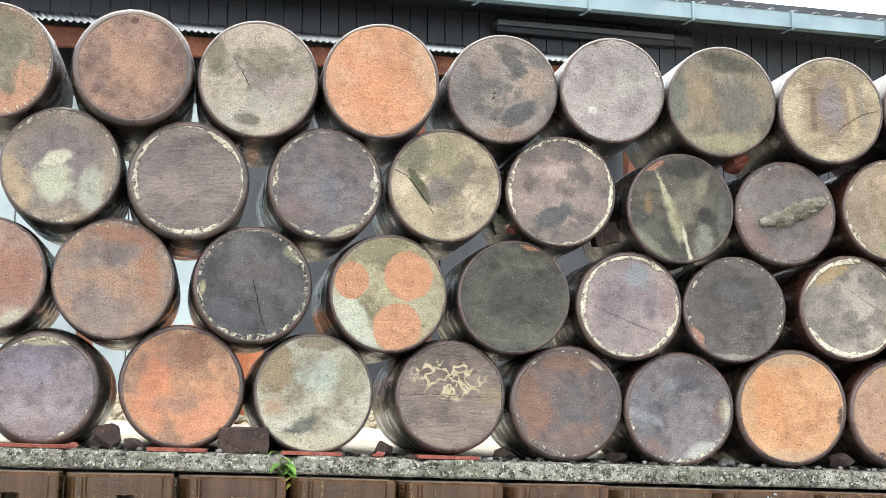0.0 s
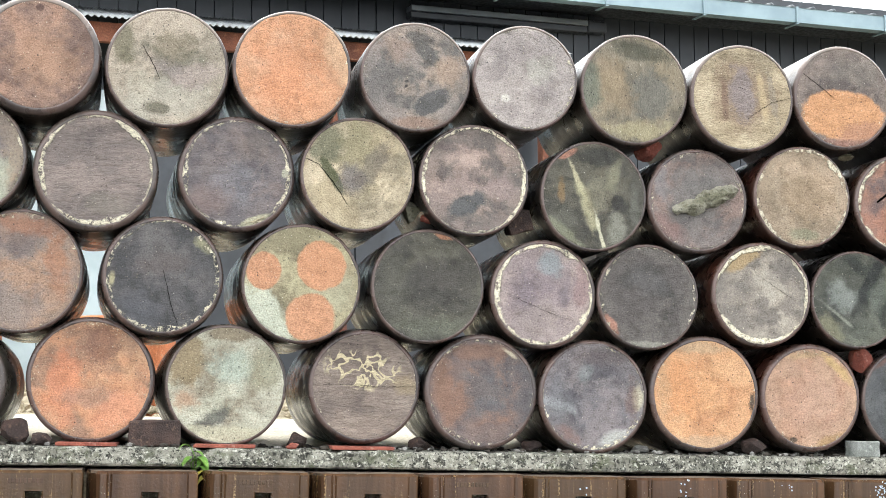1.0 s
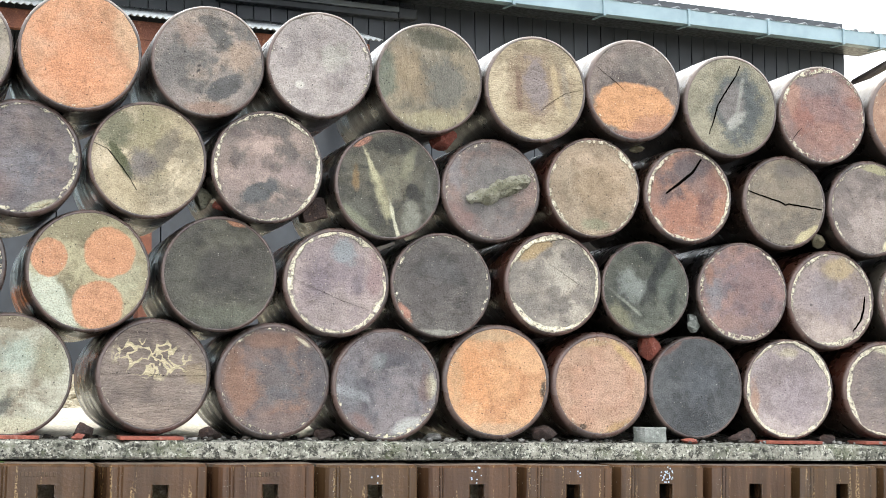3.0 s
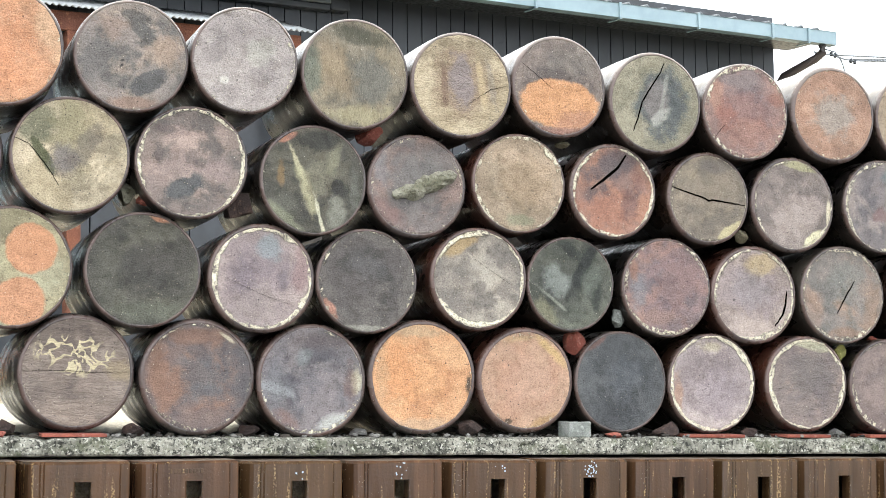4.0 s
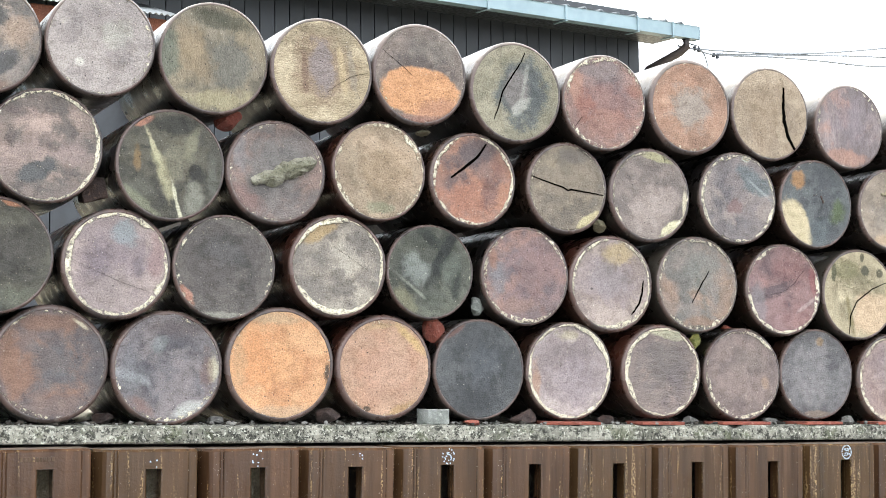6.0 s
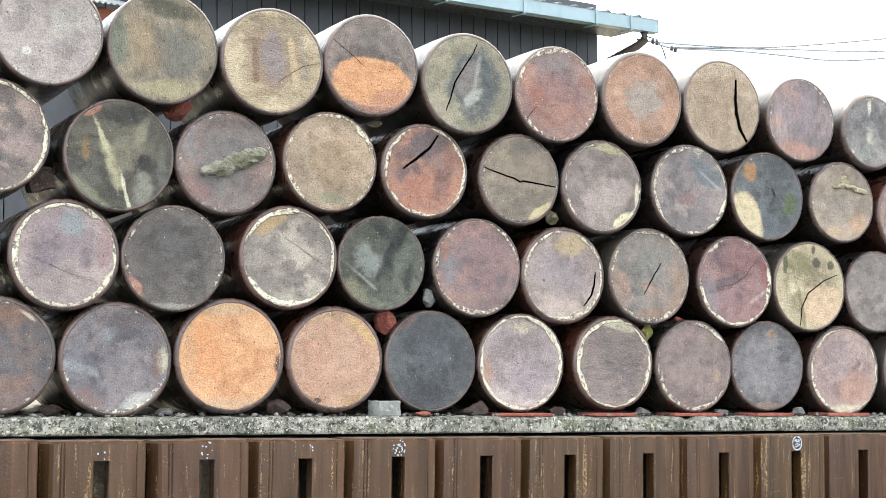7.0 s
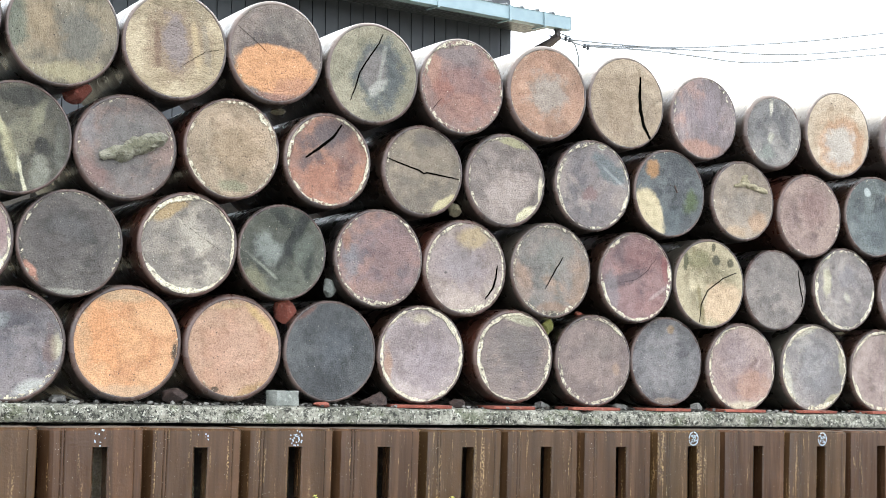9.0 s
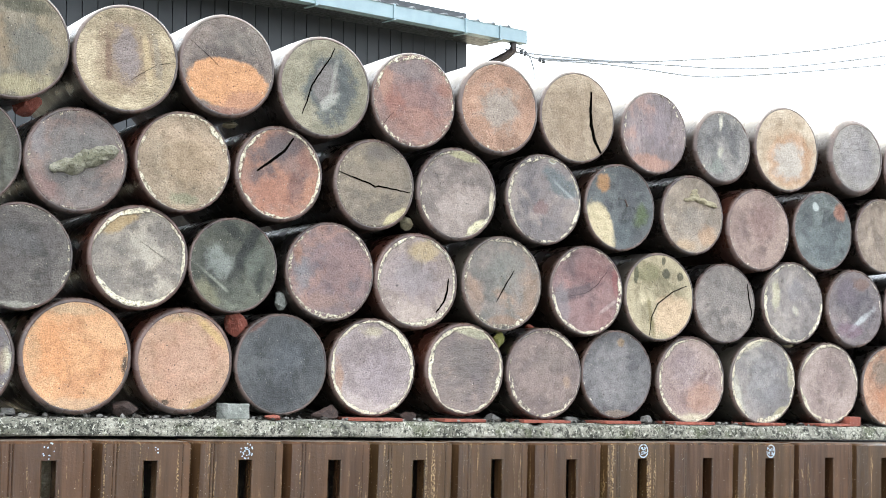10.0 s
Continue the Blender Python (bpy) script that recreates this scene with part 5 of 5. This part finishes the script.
def build_house():
    house = new("building")
    house.matrix_basis = HOUSE
    tagged(house, "dark grey sided building with pale blue gutter and tiled roof", "building")
    # siding boards with open grooves
    bm = bmesh.new()
    box(bm, (-16, 0.52, 1.2), (-0.21, 0.7, 4.9))
    box(bm, (-0.36, 0.6, 1.2), (-0.21, 9.0, 4.9))
    part("wall", bm, DARK_METAL, house)
    board = bmesh.new()
    box(board, (-0.066, 0, 0), (0.066, 0.02, 3.6), 0.003)
    first = part("siding_board", board, SIDING, house, m=pose(-0.29, 0.5, 1.2))
    for i in range(1, 112):
        o = first.copy()
        scene.collection.objects.link(o)
        o.matrix_basis = pose(-0.29 - 0.1388 * i, 0.5, 1.2)
    # roof of rounded tiles
    bm = bmesh.new()
    nx, pitch = 1600, math.tan(radians(4))
    rows_ = []
    for y in (-0.02, 0.0, 0.28, 0.285, 0.6, 1.5, 4.5):
        row = []
        for i in range(nx + 1):
            x = -16 + 16 * i / nx
            ph = (x / 0.2) % 1.0
            w = 0.055 * max(0.0, math.sin(math.pi * min(1, ph / 0.45))) if ph < 0.45 else -0.012 * math.sin(math.pi * (ph - 0.45) / 0.55)
            row.append(bm.verts.new((x, y, 4.655 + w + y * pitch)))
        rows_.append(row)
    for a, b in zip(rows_, rows_[1:]):
        for i in range(nx):
            bm.faces.new((a[i], a[i + 1], b[i + 1], b[i]))
    got = bmesh.ops.extrude_face_region(bm, geom=bm.faces[:])
    for v in got["geom"]:
        if isinstance(v, bmesh.types.BMVert):
            v.co.z -= 0.02
    bmesh.ops.recalc_face_normals(bm, faces=bm.faces)
    part("roof", bm, ROOF_TILE, house, smooth=True)
    # eave soffit
    bm = bmesh.new()
    box(bm, (-16, 0.02, 4.60), (-0.02, 0.52, 4.63))
    part("soffit", bm, DARK_METAL, house)
    # box gutter, open at the top
    bm = bmesh.new()
    u = [(-0.10, 4.66), (-0.10, 4.54), (0.0, 4.54), (0.0, 4.64), (-0.008, 4.64), (-0.008, 4.548), (-0.092, 4.548), (-0.092, 4.655), (-0.098, 4.662), (-0.108, 4.66)]
    ends = [[bm.verts.new((x, y, z)) for y, z in u] for x in (-16, 0)]
    for i in range(len(u)):
        j = (i + 1) % len(u)
        bm.faces.new((ends[0][i], ends[0][j], ends[1][j], ends[1][i]))
    bm.faces.new([bm.verts.new((0, y, z)) for y, z in ((-0.104, 4.536), (0.004, 4.536), (0.004, 4.655), (-0.104, 4.665))])
    bmesh.ops.recalc_face_normals(bm, faces=bm.faces)
    gutter = part("gutter", bm, GUTTER, house)
    for x in [-0.35] + [-0.79 - 0.861 * i for i in range(16)]:
        bm = bmesh.new()
        box(bm, (x - 0.012, -0.114, 4.535), (x + 0.012, -0.101, 4.668), 0.002)
        box(bm, (x - 0.012, -0.114, 4.523), (x + 0.012, 0.06, 4.533), 0.002)
        part("bracket", bm, GUTTER, gutter)
    tube("downpipe", [(-0.12, -0.04, 4.54), (-0.12, -0.04, 4.47), (-0.15, 0.02, 4.42), (-0.24, 0.36, 4.30), (-0.27, 0.44, 4.24), (-0.27, 0.44, 1.3)], 0.04, PIPE, house)
    # awning box on the wall
    bm = bmesh.new()
    box(bm, (-6.5, 0.40, 4.44), (-5.0, 0.5, 4.49), 0.008)
    hood = part("awning_box", bm, DARK_METAL, house)
    bm = bmesh.new()
    box(bm, (-6.5, 0.385, 4.492), (-5.0, 0.5, 4.535), 0.006)
    part("cover", bm, metal_paint("grey_cover", "6a7074", "5a6064"), hood)
    bm = bmesh.new()
    box(bm, (-5.0, 0.39, 4.445), (-4.83, 0.5, 4.54), 0.015)
    part("end_cap", bm, DARK_METAL, hood)
    return house


build_house()


def build_leanto():
    """A lean-to along the house: corrugated sheet on a red-brown beam, a pale boarded wall under it."""
    shed = new("lean_to")
    shed.matrix_basis = HOUSE
    tagged(shed, "lean-to shed with corrugated metal roof and brown wooden beam", "shed")
    bm = bmesh.new()
    nx, rows_ = 2400, []
    for y, z in ((-0.12, 4.125), (0.5, 4.33)):
        rows_.append([bm.verts.new((-16 + 10.6 * i / nx, y, z + 0.008 * math.sin(2 * math.pi * (10.6 * i / nx) / 0.046))) for i in range(nx + 1)])
    for i in range(nx):
        bm.faces.new((rows_[0][i], rows_[0][i + 1], rows_[1][i + 1], rows_[1][i]))
    got = bmesh.ops.extrude_face_region(bm, geom=bm.faces[:])
    for v in got["geom"]:
        if isinstance(v, bmesh.types.BMVert):
            v.co.z -= 0.004
    bmesh.ops.recalc_face_normals(bm, faces=bm.faces)
    part("roof", bm, ZINC, shed, smooth=True)
    bm = bmesh.new()
    box(bm, (-16, 0.0, 3.98), (-5.45, 0.06, 4.115), 0.006)
    part("beam", bm, WOOD, shed)
    for x in (-14, -11.6, -9.55, -7.2, -5.55):
        bm = bmesh.new()
        box(bm, (x - 0.05, 0.0, 1.4), (x + 0.05, 0.1, 3.98), 0.005)
        part("post", bm, WOOD, shed)
    for i in range(14):
        x = -16 + 0.75 * i
        bm = bmesh.new()
        box(bm, (x, 0.25, 1.5), (x + 0.742, 0.28, 3.7), 0.004)
        part("panel", bm, PALE_PANEL if x < -8.6 else DARK_METAL, shed)
    return shed


build_leanto()


# ---- wires to the house ----
def wire(points, label):
    pts = [HOUSE @ Vector(p) for p in points]
    fine = []
    for i in range(len(pts) - 1):
        p0, p1, p2, p3 = pts[max(i - 1, 0)], pts[i], pts[i + 1], pts[min(i + 2, len(pts) - 1)]
        for k in range(10):
            s = k / 10
            fine.append(0.5 * (2 * p1 + (p2 - p0) * s + (2 * p0 - 5 * p1 + 4 * p2 - p3) * s * s + (3 * p1 - p0 - 3 * p2 + p3) * s ** 3))
    fine.append(pts[-1])
    ob = tube("power_wire", fine, 0.009, WIRE, res=1)
    return tagged(ob, label, "wire", "wires to the house")


wire([(-0.14, 0.05, 4.49), (0.05, 0, 4.47), (1.38, 0, 4.56), (2.65, 0, 4.74), (4.38, 0, 5.04), (6.36, 0, 5.46), (11, 0, 6.6)], "thin grey power wire slung to the gutter corner")
wire([(0.05, 0, 4.47), (0.31, 0, 4.44), (1.12, 0, 4.50), (1.81, 0, 4.53), (2.73, 0, 4.565), (3.83, 0, 4.72), (6.33, 0, 5.15), (11, 0, 6.0)], "thin grey power wire hanging in a shallow sag")
wire([(0.31, 0, 4.45), (1.2, 0, 4.53), (2.17, 0, 4.62), (3.2, 0, 4.71), (4.37, 0, 4.88), (6.34, 0, 5.26), (11, 0, 6.2)], "thin grey power wire, middle one of three")


def insulator(x, z):
    """Two small clamps with a drop loop where a wire meets the house."""
    thing = new("wire_clamp")
    thing.matrix_basis = HOUSE @ pose(x, 0, z)
    for i in range(2):
        bm = bmesh.new()
        lathe(bm, [(-0.022, 0.0), (-0.022, 0.012), (-0.008, 0.019), (0.0, 0.013), (0.009, 0.019), (0.022, 0.012), (0.022, 0.0)], 14, "Z")
        part("spool", bm, DARK_METAL, thing, smooth=True, m=pose(0.05 * i, 0, -0.008 * i))
    tagged(thing, "small dark wire clamp near the gutter end", "clamp", "wires to the house")


insulator(0.03, 4.475)
insulator(0.28, 4.435)
loop = tube("drop_loop", [HOUSE @ Vector(p) for p in ((-0.02, 0.05, 4.53), (0.08, 0, 4.5), (0.16, 0, 4.42), (0.2, 0, 4.32), (0.2, 0, 4.2))], 0.007, WIRE, res=1)
tagged(loop, "grey cable loop hanging from the gutter corner", "wire", "wires to the house")


# ---- rubble, tiles and wedges on the ledge and in the stack ----
def ledge_top(x):
    return 1.361 + fall(x)


def red_tile(x, y, length, depth, tilt, yaw):
    bm = bmesh.new()
    box(bm, (-length / 2, -depth / 2, 0), (length / 2, depth / 2, 0.010), 0.0015)
    for v in bm.verts:
        v.co.x += 0.004 * noise.noise(v.co * 60 + Vector((x * 9, 0, 0)))
        v.co.y += 0.004 * noise.noise(v.co * 60 + Vector((0, x * 9, 0)))
    ob = part("clay_tile", bm, TERRACOTTA, m=pose(x, y, ledge_top(x) + 0.0005, tilt, 1.7, yaw))
    tagged(ob, "thin red terracotta tile slipped under a jar", "tile", "tiles under the jars")


rnd_t = random.Random(8)
for x in (-0.38, 0.0, 0.365, 0.765, 2.79, 3.13, 3.46, 3.79, 4.13, 4.48, 4.83):
    red_tile(x + rnd_t.uniform(-0.01, 0.01), 2.385, rnd_t.uniform(0.16, 0.2), 0.12, 0, rnd_t.uniform(-6, 6))


def stone(name, place, size, material, seed, label, category="stone", yaw=0, group="rubble on the ledge", in_stack=False, box_like=False):
    bm = bmesh.new()
    if box_like:
        box(bm, [-s for s in size], size, min(size) * 0.12)
        bmesh.ops.subdivide_edges(bm, edges=bm.edges, cuts=2, use_grid_fill=True)
        for v in bm.verts:
            v.co += Vector([noise.noise(v.co * 45 + Vector((seed, k * 5, 0))) for k in range(3)]) * min(size) * 0.16
    else:
        rubble(bm, size, seed, sub=3)
        for v in bm.verts:
            v.co += Vector([noise.noise(v.co * 60 + Vector((seed, k * 5, 0))) for k in range(3)]) * min(size) * 0.1
    if in_stack:
        m = STACK @ pose(*place, 0, seed * 17 % 40 - 20, yaw)
    else:
        low = min(v.co.z for v in bm.verts)
        m = pose(place[0], place[1], ledge_top(place[0]) - low - 0.002, 0, 1.7, yaw)
    return tagged(part(name, bm, material, m=m), label, category, group)


stone("rubble", (-0.19, 2.41), (0.042, 0.04, 0.040), RUST_CLAY, 3, "dark broken clay lump wedged beside a jar")
stone("rubble", (-0.12, 2.375), (0.040, 0.03, 0.022), RUST_CLAY, 5, "flat dark broken clay lump on the ledge")
stone("rubble", (0.185, 2.40), (0.070, 0.05, 0.036), RUST_CLAY, 7, "large brown broken clay block between two jars", box_like=True)
stone("rubble", (-0.29, 2.36), (0.025, 0.02, 0.012), TERRACOTTA, 9, "small red clay chip on the ledge")
stone("rubble", (0.565, 2.345), (0.026, 0.02, 0.012), TERRACOTTA, 11, "small red clay chip on the ledge")
stone("rubble", (0.585, 2.43), (0.040, 0.03, 0.026), RUST_CLAY, 13, "dark clay lump in shade between jars")
stone("rubble", (0.945, 2.43), (0.038, 0.03, 0.022), RUST_CLAY, 15, "dark clay lump in shade between jars")
stone("rubble", (1.28, 2.44), (0.035, 0.03, 0.02), RUST_CLAY, 16, "dark clay lump in shade between jars")
stone("rubble", (1.61, 2.43), (0.03, 0.03, 0.016), GREY_STONE, 17, "small grey stone in shade between jars")
stone("rubble", (1.965, 2.41), (0.042, 0.035, 0.030), RUST_CLAY, 19, "dark grey lump of rock between jars")
stone("concrete_spacer", (2.305, 2.385), (0.042, 0.03, 0.024), PALE_BLOCK, 21, "small pale grey concrete spacer block on the ledge", "block", 12, box_like=True)
stone("rubble", (2.43, 2.36), (0.035, 0.02, 0.009), TERRACOTTA, 23, "flat red clay chip on the ledge")
stone("rubble", (2.625, 2.39), (0.048, 0.035, 0.034), RUST_CLAY, 25, "jagged brown rock between two jars")
stone("rubble", (2.96, 2.42), (0.035, 0.03, 0.02), RUST_CLAY, 27, "brown clay lump in shade between jars")
stone("rubble", (3.30, 2.43), (0.03, 0.03, 0.018), GREY_STONE, 29, "small grey stone in shade between jars")
stone("rubble", (3.63, 2.43), (0.03, 0.03, 0.018), GREY_STONE, 31, "small grey stone in shade between jars")
stone("rubble", (3.97, 2.42), (0.035, 0.03, 0.018), GREY_STONE, 33, "small grey stone in shade between jars")
stone("clay_brick", (4.955, 2.37), (0.036, 0.025, 0.019), TERRACOTTA, 35, "small orange-red brick piece beside a jar", "brick", 8, box_like=True)
WEDGES = "wedges between the jars"
stone("wedge", (1.61, 2.46, 1.818), (0.050, 0.04, 0.036), TERRACOTTA, 41, "red broken brick wedged between jars", "wedge", 0, WEDGES, True)
stone("wedge", (0.895, 2.47, 1.600), (0.040, 0.04, 0.034), CRUST, 43, "mossy grey stone wedged between jars", "wedge", 0, WEDGES, True)
stone("wedge", (0.945, 2.46, 1.588), (0.03, 0.03, 0.022), TERRACOTTA, 44, "red clay chip wedged between jars", "wedge", 0, WEDGES, True)
stone("wedge", (1.215, 2.47, 1.585), (0.036, 0.04, 0.032), RUST_CLAY, 45, "dark brown brick piece wedged between jars", "wedge", 0, WEDGES, True, True)
stone("wedge", (2.46, 2.44, 1.287), (0.032, 0.03, 0.030), PALE_BLOCK, 47, "pale blue-grey stone wedged between jars", "wedge", 0, WEDGES, True)
stone("wedge", (2.310, 2.45, 1.208), (0.046, 0.03, 0.044), TERRACOTTA, 49, "orange brick piece wedged between jars", "wedge", 0, WEDGES, True)
stone("wedge", (3.305, 2.45, 1.195), (0.030, 0.03, 0.034), YELLOW_STONE, 51, "yellow-green lichened stone wedged between jars", "wedge", 0, WEDGES, True)
stone("wedge", (2.91, 2.45, 1.572), (0.030, 0.03, 0.026), CREAM, 53, "cream stone wedged between jars", "wedge", 0, WEDGES, True)
stone("wedge", (3.44, 2.45, 1.235), (0.022, 0.03, 0.02), TERRACOTTA, 55, "brown clay chip wedged between jars", "wedge", 0, WEDGES, True)
stone("wedge", (2.26, 2.47, 1.832), (0.03, 0.03, 0.012), CREAM, 57, "pale sliver of stone wedged between jars", "wedge", 0, WEDGES, True)
stone("wedge", (4.66, 2.45, 1.222), (0.02, 0.03, 0.016), CREAM, 59, "pale chip wedged between jars", "wedge", 0, WEDGES, True)


def pebbles():
    """Loose grit and pale pebbles strewn along the ledge."""
    rnd = random.Random(12)
    bm = bmesh.new()
    for i in range(420):
        x = rnd.uniform(-1.0, 5.6)
        y = rnd.uniform(2.33, 2.46)
        s = rnd.choice((0.003, 0.004, 0.005, 0.006, 0.010))
        rubble(bm, (s * 1.2, s, s * 0.8), i, (x, y, ledge_top(x) + s * 0.5), sub=1)
    tagged(part("pebbles", bm, GREY_STONE), "pale pebbles and grit strewn on the ledge", "pebbles", kind="stuff")
    bm = bmesh.new()
    for i in range(700):
        x = rnd.uniform(-1.0, 5.6)
        y = rnd.uniform(2.34, 2.56)
        s = rnd.choice((0.004, 0.006, 0.008, 0.013))
        rubble(bm, (s * 1.3, s, s * 0.7), i, (x, y, ledge_top(x) + s * 0.3), sub=1)
    tagged(part("dirt", bm, EARTH_AND_SHADE), "dark crumbs of earth and clay on the ledge", "dirt", kind="stuff")


pebbles()


def yard_gravel():
    """Coarse pale stones in the yard seen between the jars."""
    rnd = random.Random(22)
    bm = bmesh.new()
    for i in range(1500):
        x, y = rnd.uniform(-1.2, 1.7), rnd.uniform(3.35, 5.4)
        s = rnd.uniform(0.012, 0.032)
        z = 1.34 + fall(x) + max(0, (y - 3.4)) * 0.1
        rubble(bm, (s * 1.2, s, s * 0.8), i, (x, y, z + 0.01), sub=1)
    tagged(part("gravel", bm, GRAVEL), "heaped pale gravel in the yard behind the jars", "gravel", kind="stuff")


yard_gravel()


def yard_apron():
    """A pale cast apron that slopes up from the ledge to the gravel, in slabs."""
    for x0, x1 in ((-1.6, -0.42), (-0.415, 0.785), (0.79, 1.7)):
        bm = bmesh.new()
        box(bm, (x0, 2.64, 0), (x1, 3.42, 0.12), 0.006)
        for v in bm.verts:
            v.co.z += 1.25 + fall(v.co.x) + (v.co.y - 2.64) * 0.11 - 0.02
        tagged(part("apron_slab", bm, APRON), "pale beige cast slab sloping up to the gravel yard", "slab", "slabs of the yard")


APRON = stone_like("pale_apron", "d8d0bc", "c6beaa", "e4decd", 0.7)
yard_apron()


def planter_pot(x, y, z, r, h):
    """A large terracotta pot with a rolled rim, standing in the yard."""
    pot = new("plant_pot")
    pot.matrix_basis = pose(x, y, z)
    bm = bmesh.new()
    lathe(bm, [(0.0, 0.0), (0.0, r * 0.62), (0.02, r * 0.66), (h * 0.45, r * 0.86), (h * 0.86, r * 0.95), (h * 0.87, r * 0.93), (h * 0.87, r * 0.86), (h * 0.4, r * 0.7), (h * 0.38, 0.0)], 56, "Z")
    part("body", bm, POT_CLAY, pot, smooth=True)
    bm = bmesh.new()
    lathe(bm, [(h * 0.86, r * 0.94), (h * 0.865, r * 1.0), (h * 0.9, r * 1.02), (h * 0.98, r * 1.02), (h, r * 0.99), (h, r * 0.9), (h * 0.86, r * 0.88)], 56, "Z")
    part("rim", bm, POT_CLAY, pot, smooth=True)
    tagged(pot, "large orange terracotta pot standing on the gravel", "pot")


POT_CLAY = stone_like("orange_pot_clay", "c4764c", "b0683f", "d09a74", 0.8)
planter_pot(0.06, 4.6, 1.42, 0.26, 0.48)


# ---- weeds ----
def leaf_mesh(bm, base, way, length, width, droop=0.3):
    d = Vector(way).normalized()
    side = d.cross(Vector((0, 0, 1)))
    side = side.normalized() if side.length > 0.05 else Vector((1, 0, 0))
    last = None
    for i in range(6):
        u = i / 5
        c = Vector(base) + d * length * u + Vector((0, 0, -droop * length * u * u))
        w = width * (math.sin(math.pi * min(1, 0.08 + u * 0.92)) ** 0.8) * (1 if i < 5 else 0.05)
        fold = Vector((0, 0, 0.25 * w))
        ring = [bm.verts.new(c - side * w + fold), bm.verts.new(c), bm.verts.new(c + side * w + fold)]
        if last:
            for k in range(2):
                bm.faces.new((last[k], last[k + 1], ring[k + 1], ring[k]))
        last = ring


def weed(place, stems, leaves, label, seed, flower=None, dry=False):
    rnd = random.Random(seed)
    thing = new("weed")
    thing.matrix_basis = pose(*place)
    tagged(thing, label, "weed", "weeds on the wall")
    for s in range(stems):
        tip = Vector((rnd.uniform(-0.04, 0.04), rnd.uniform(-0.04, -0.01), rnd.uniform(0.5, 1.0) * leaves[2]))
        mid = tip * 0.55 + Vector((rnd.uniform(-0.01, 0.01), 0, 0.005))
        tube("stem", [(0, 0, 0), mid * 0.5, mid, tip], 0.0014, LEAF, thing, res=1)
        for k in range(leaves[0]):
            at = mid.lerp(tip, k / max(1, leaves[0] - 1)) if leaves[0] > 1 else tip
            bm = bmesh.new()
            a = rnd.uniform(0, 6.28)
            leaf_mesh(bm, (0, 0, 0), (math.cos(a), -0.5 + 0.5 * math.sin(a), 0.35), leaves[1] * rnd.uniform(0.7, 1.2), leaves[1] * 0.32, 0.8)
            part("leaf", bm, YELLOW if rnd.random() < (0.7 if dry else 0.15) else LEAF, thing, m=Matrix.Translation(at))
        if flower:
            bm = bmesh.new()
            for k in range(7):
                rubble(bm, (flower, flower * 0.8, flower * 0.7), k + seed, (tip.x + rnd.uniform(-1, 1) * flower, tip.y, tip.z + rnd.uniform(-3, 1.0) * flower), sub=1)
            part("flower", bm, YELLOW, thing)


weed((0.29, 2.312, 1.352), 3, (3, 0.05, 0.075), "small green weed growing from the ledge", 2)
weed((0.32, 2.30, 1.33), 2, (2, 0.042, 0.035), "drooping yellow-green sprig on the ledge edge", 5, dry=True)
weed((2.33, 2.17, 1.02), 1, (0, 0.01, 0.125), "thin dry flower stalk in front of the clay ducts", 3, 0.005)
weed((2.37, 2.17, 1.02), 2, (1, 0.012, 0.07), "thin dry seed stalk in front of the clay ducts", 4, 0.003, True)
weed((2.76, 2.17, 1.02), 2, (1, 0.012, 0.08), "small yellow flower in front of the clay ducts", 6, 0.005)
weed((3.58, 2.17, 0.96), 3, (3, 0.04, 0.085), "green leafy weed in front of the clay ducts", 9)
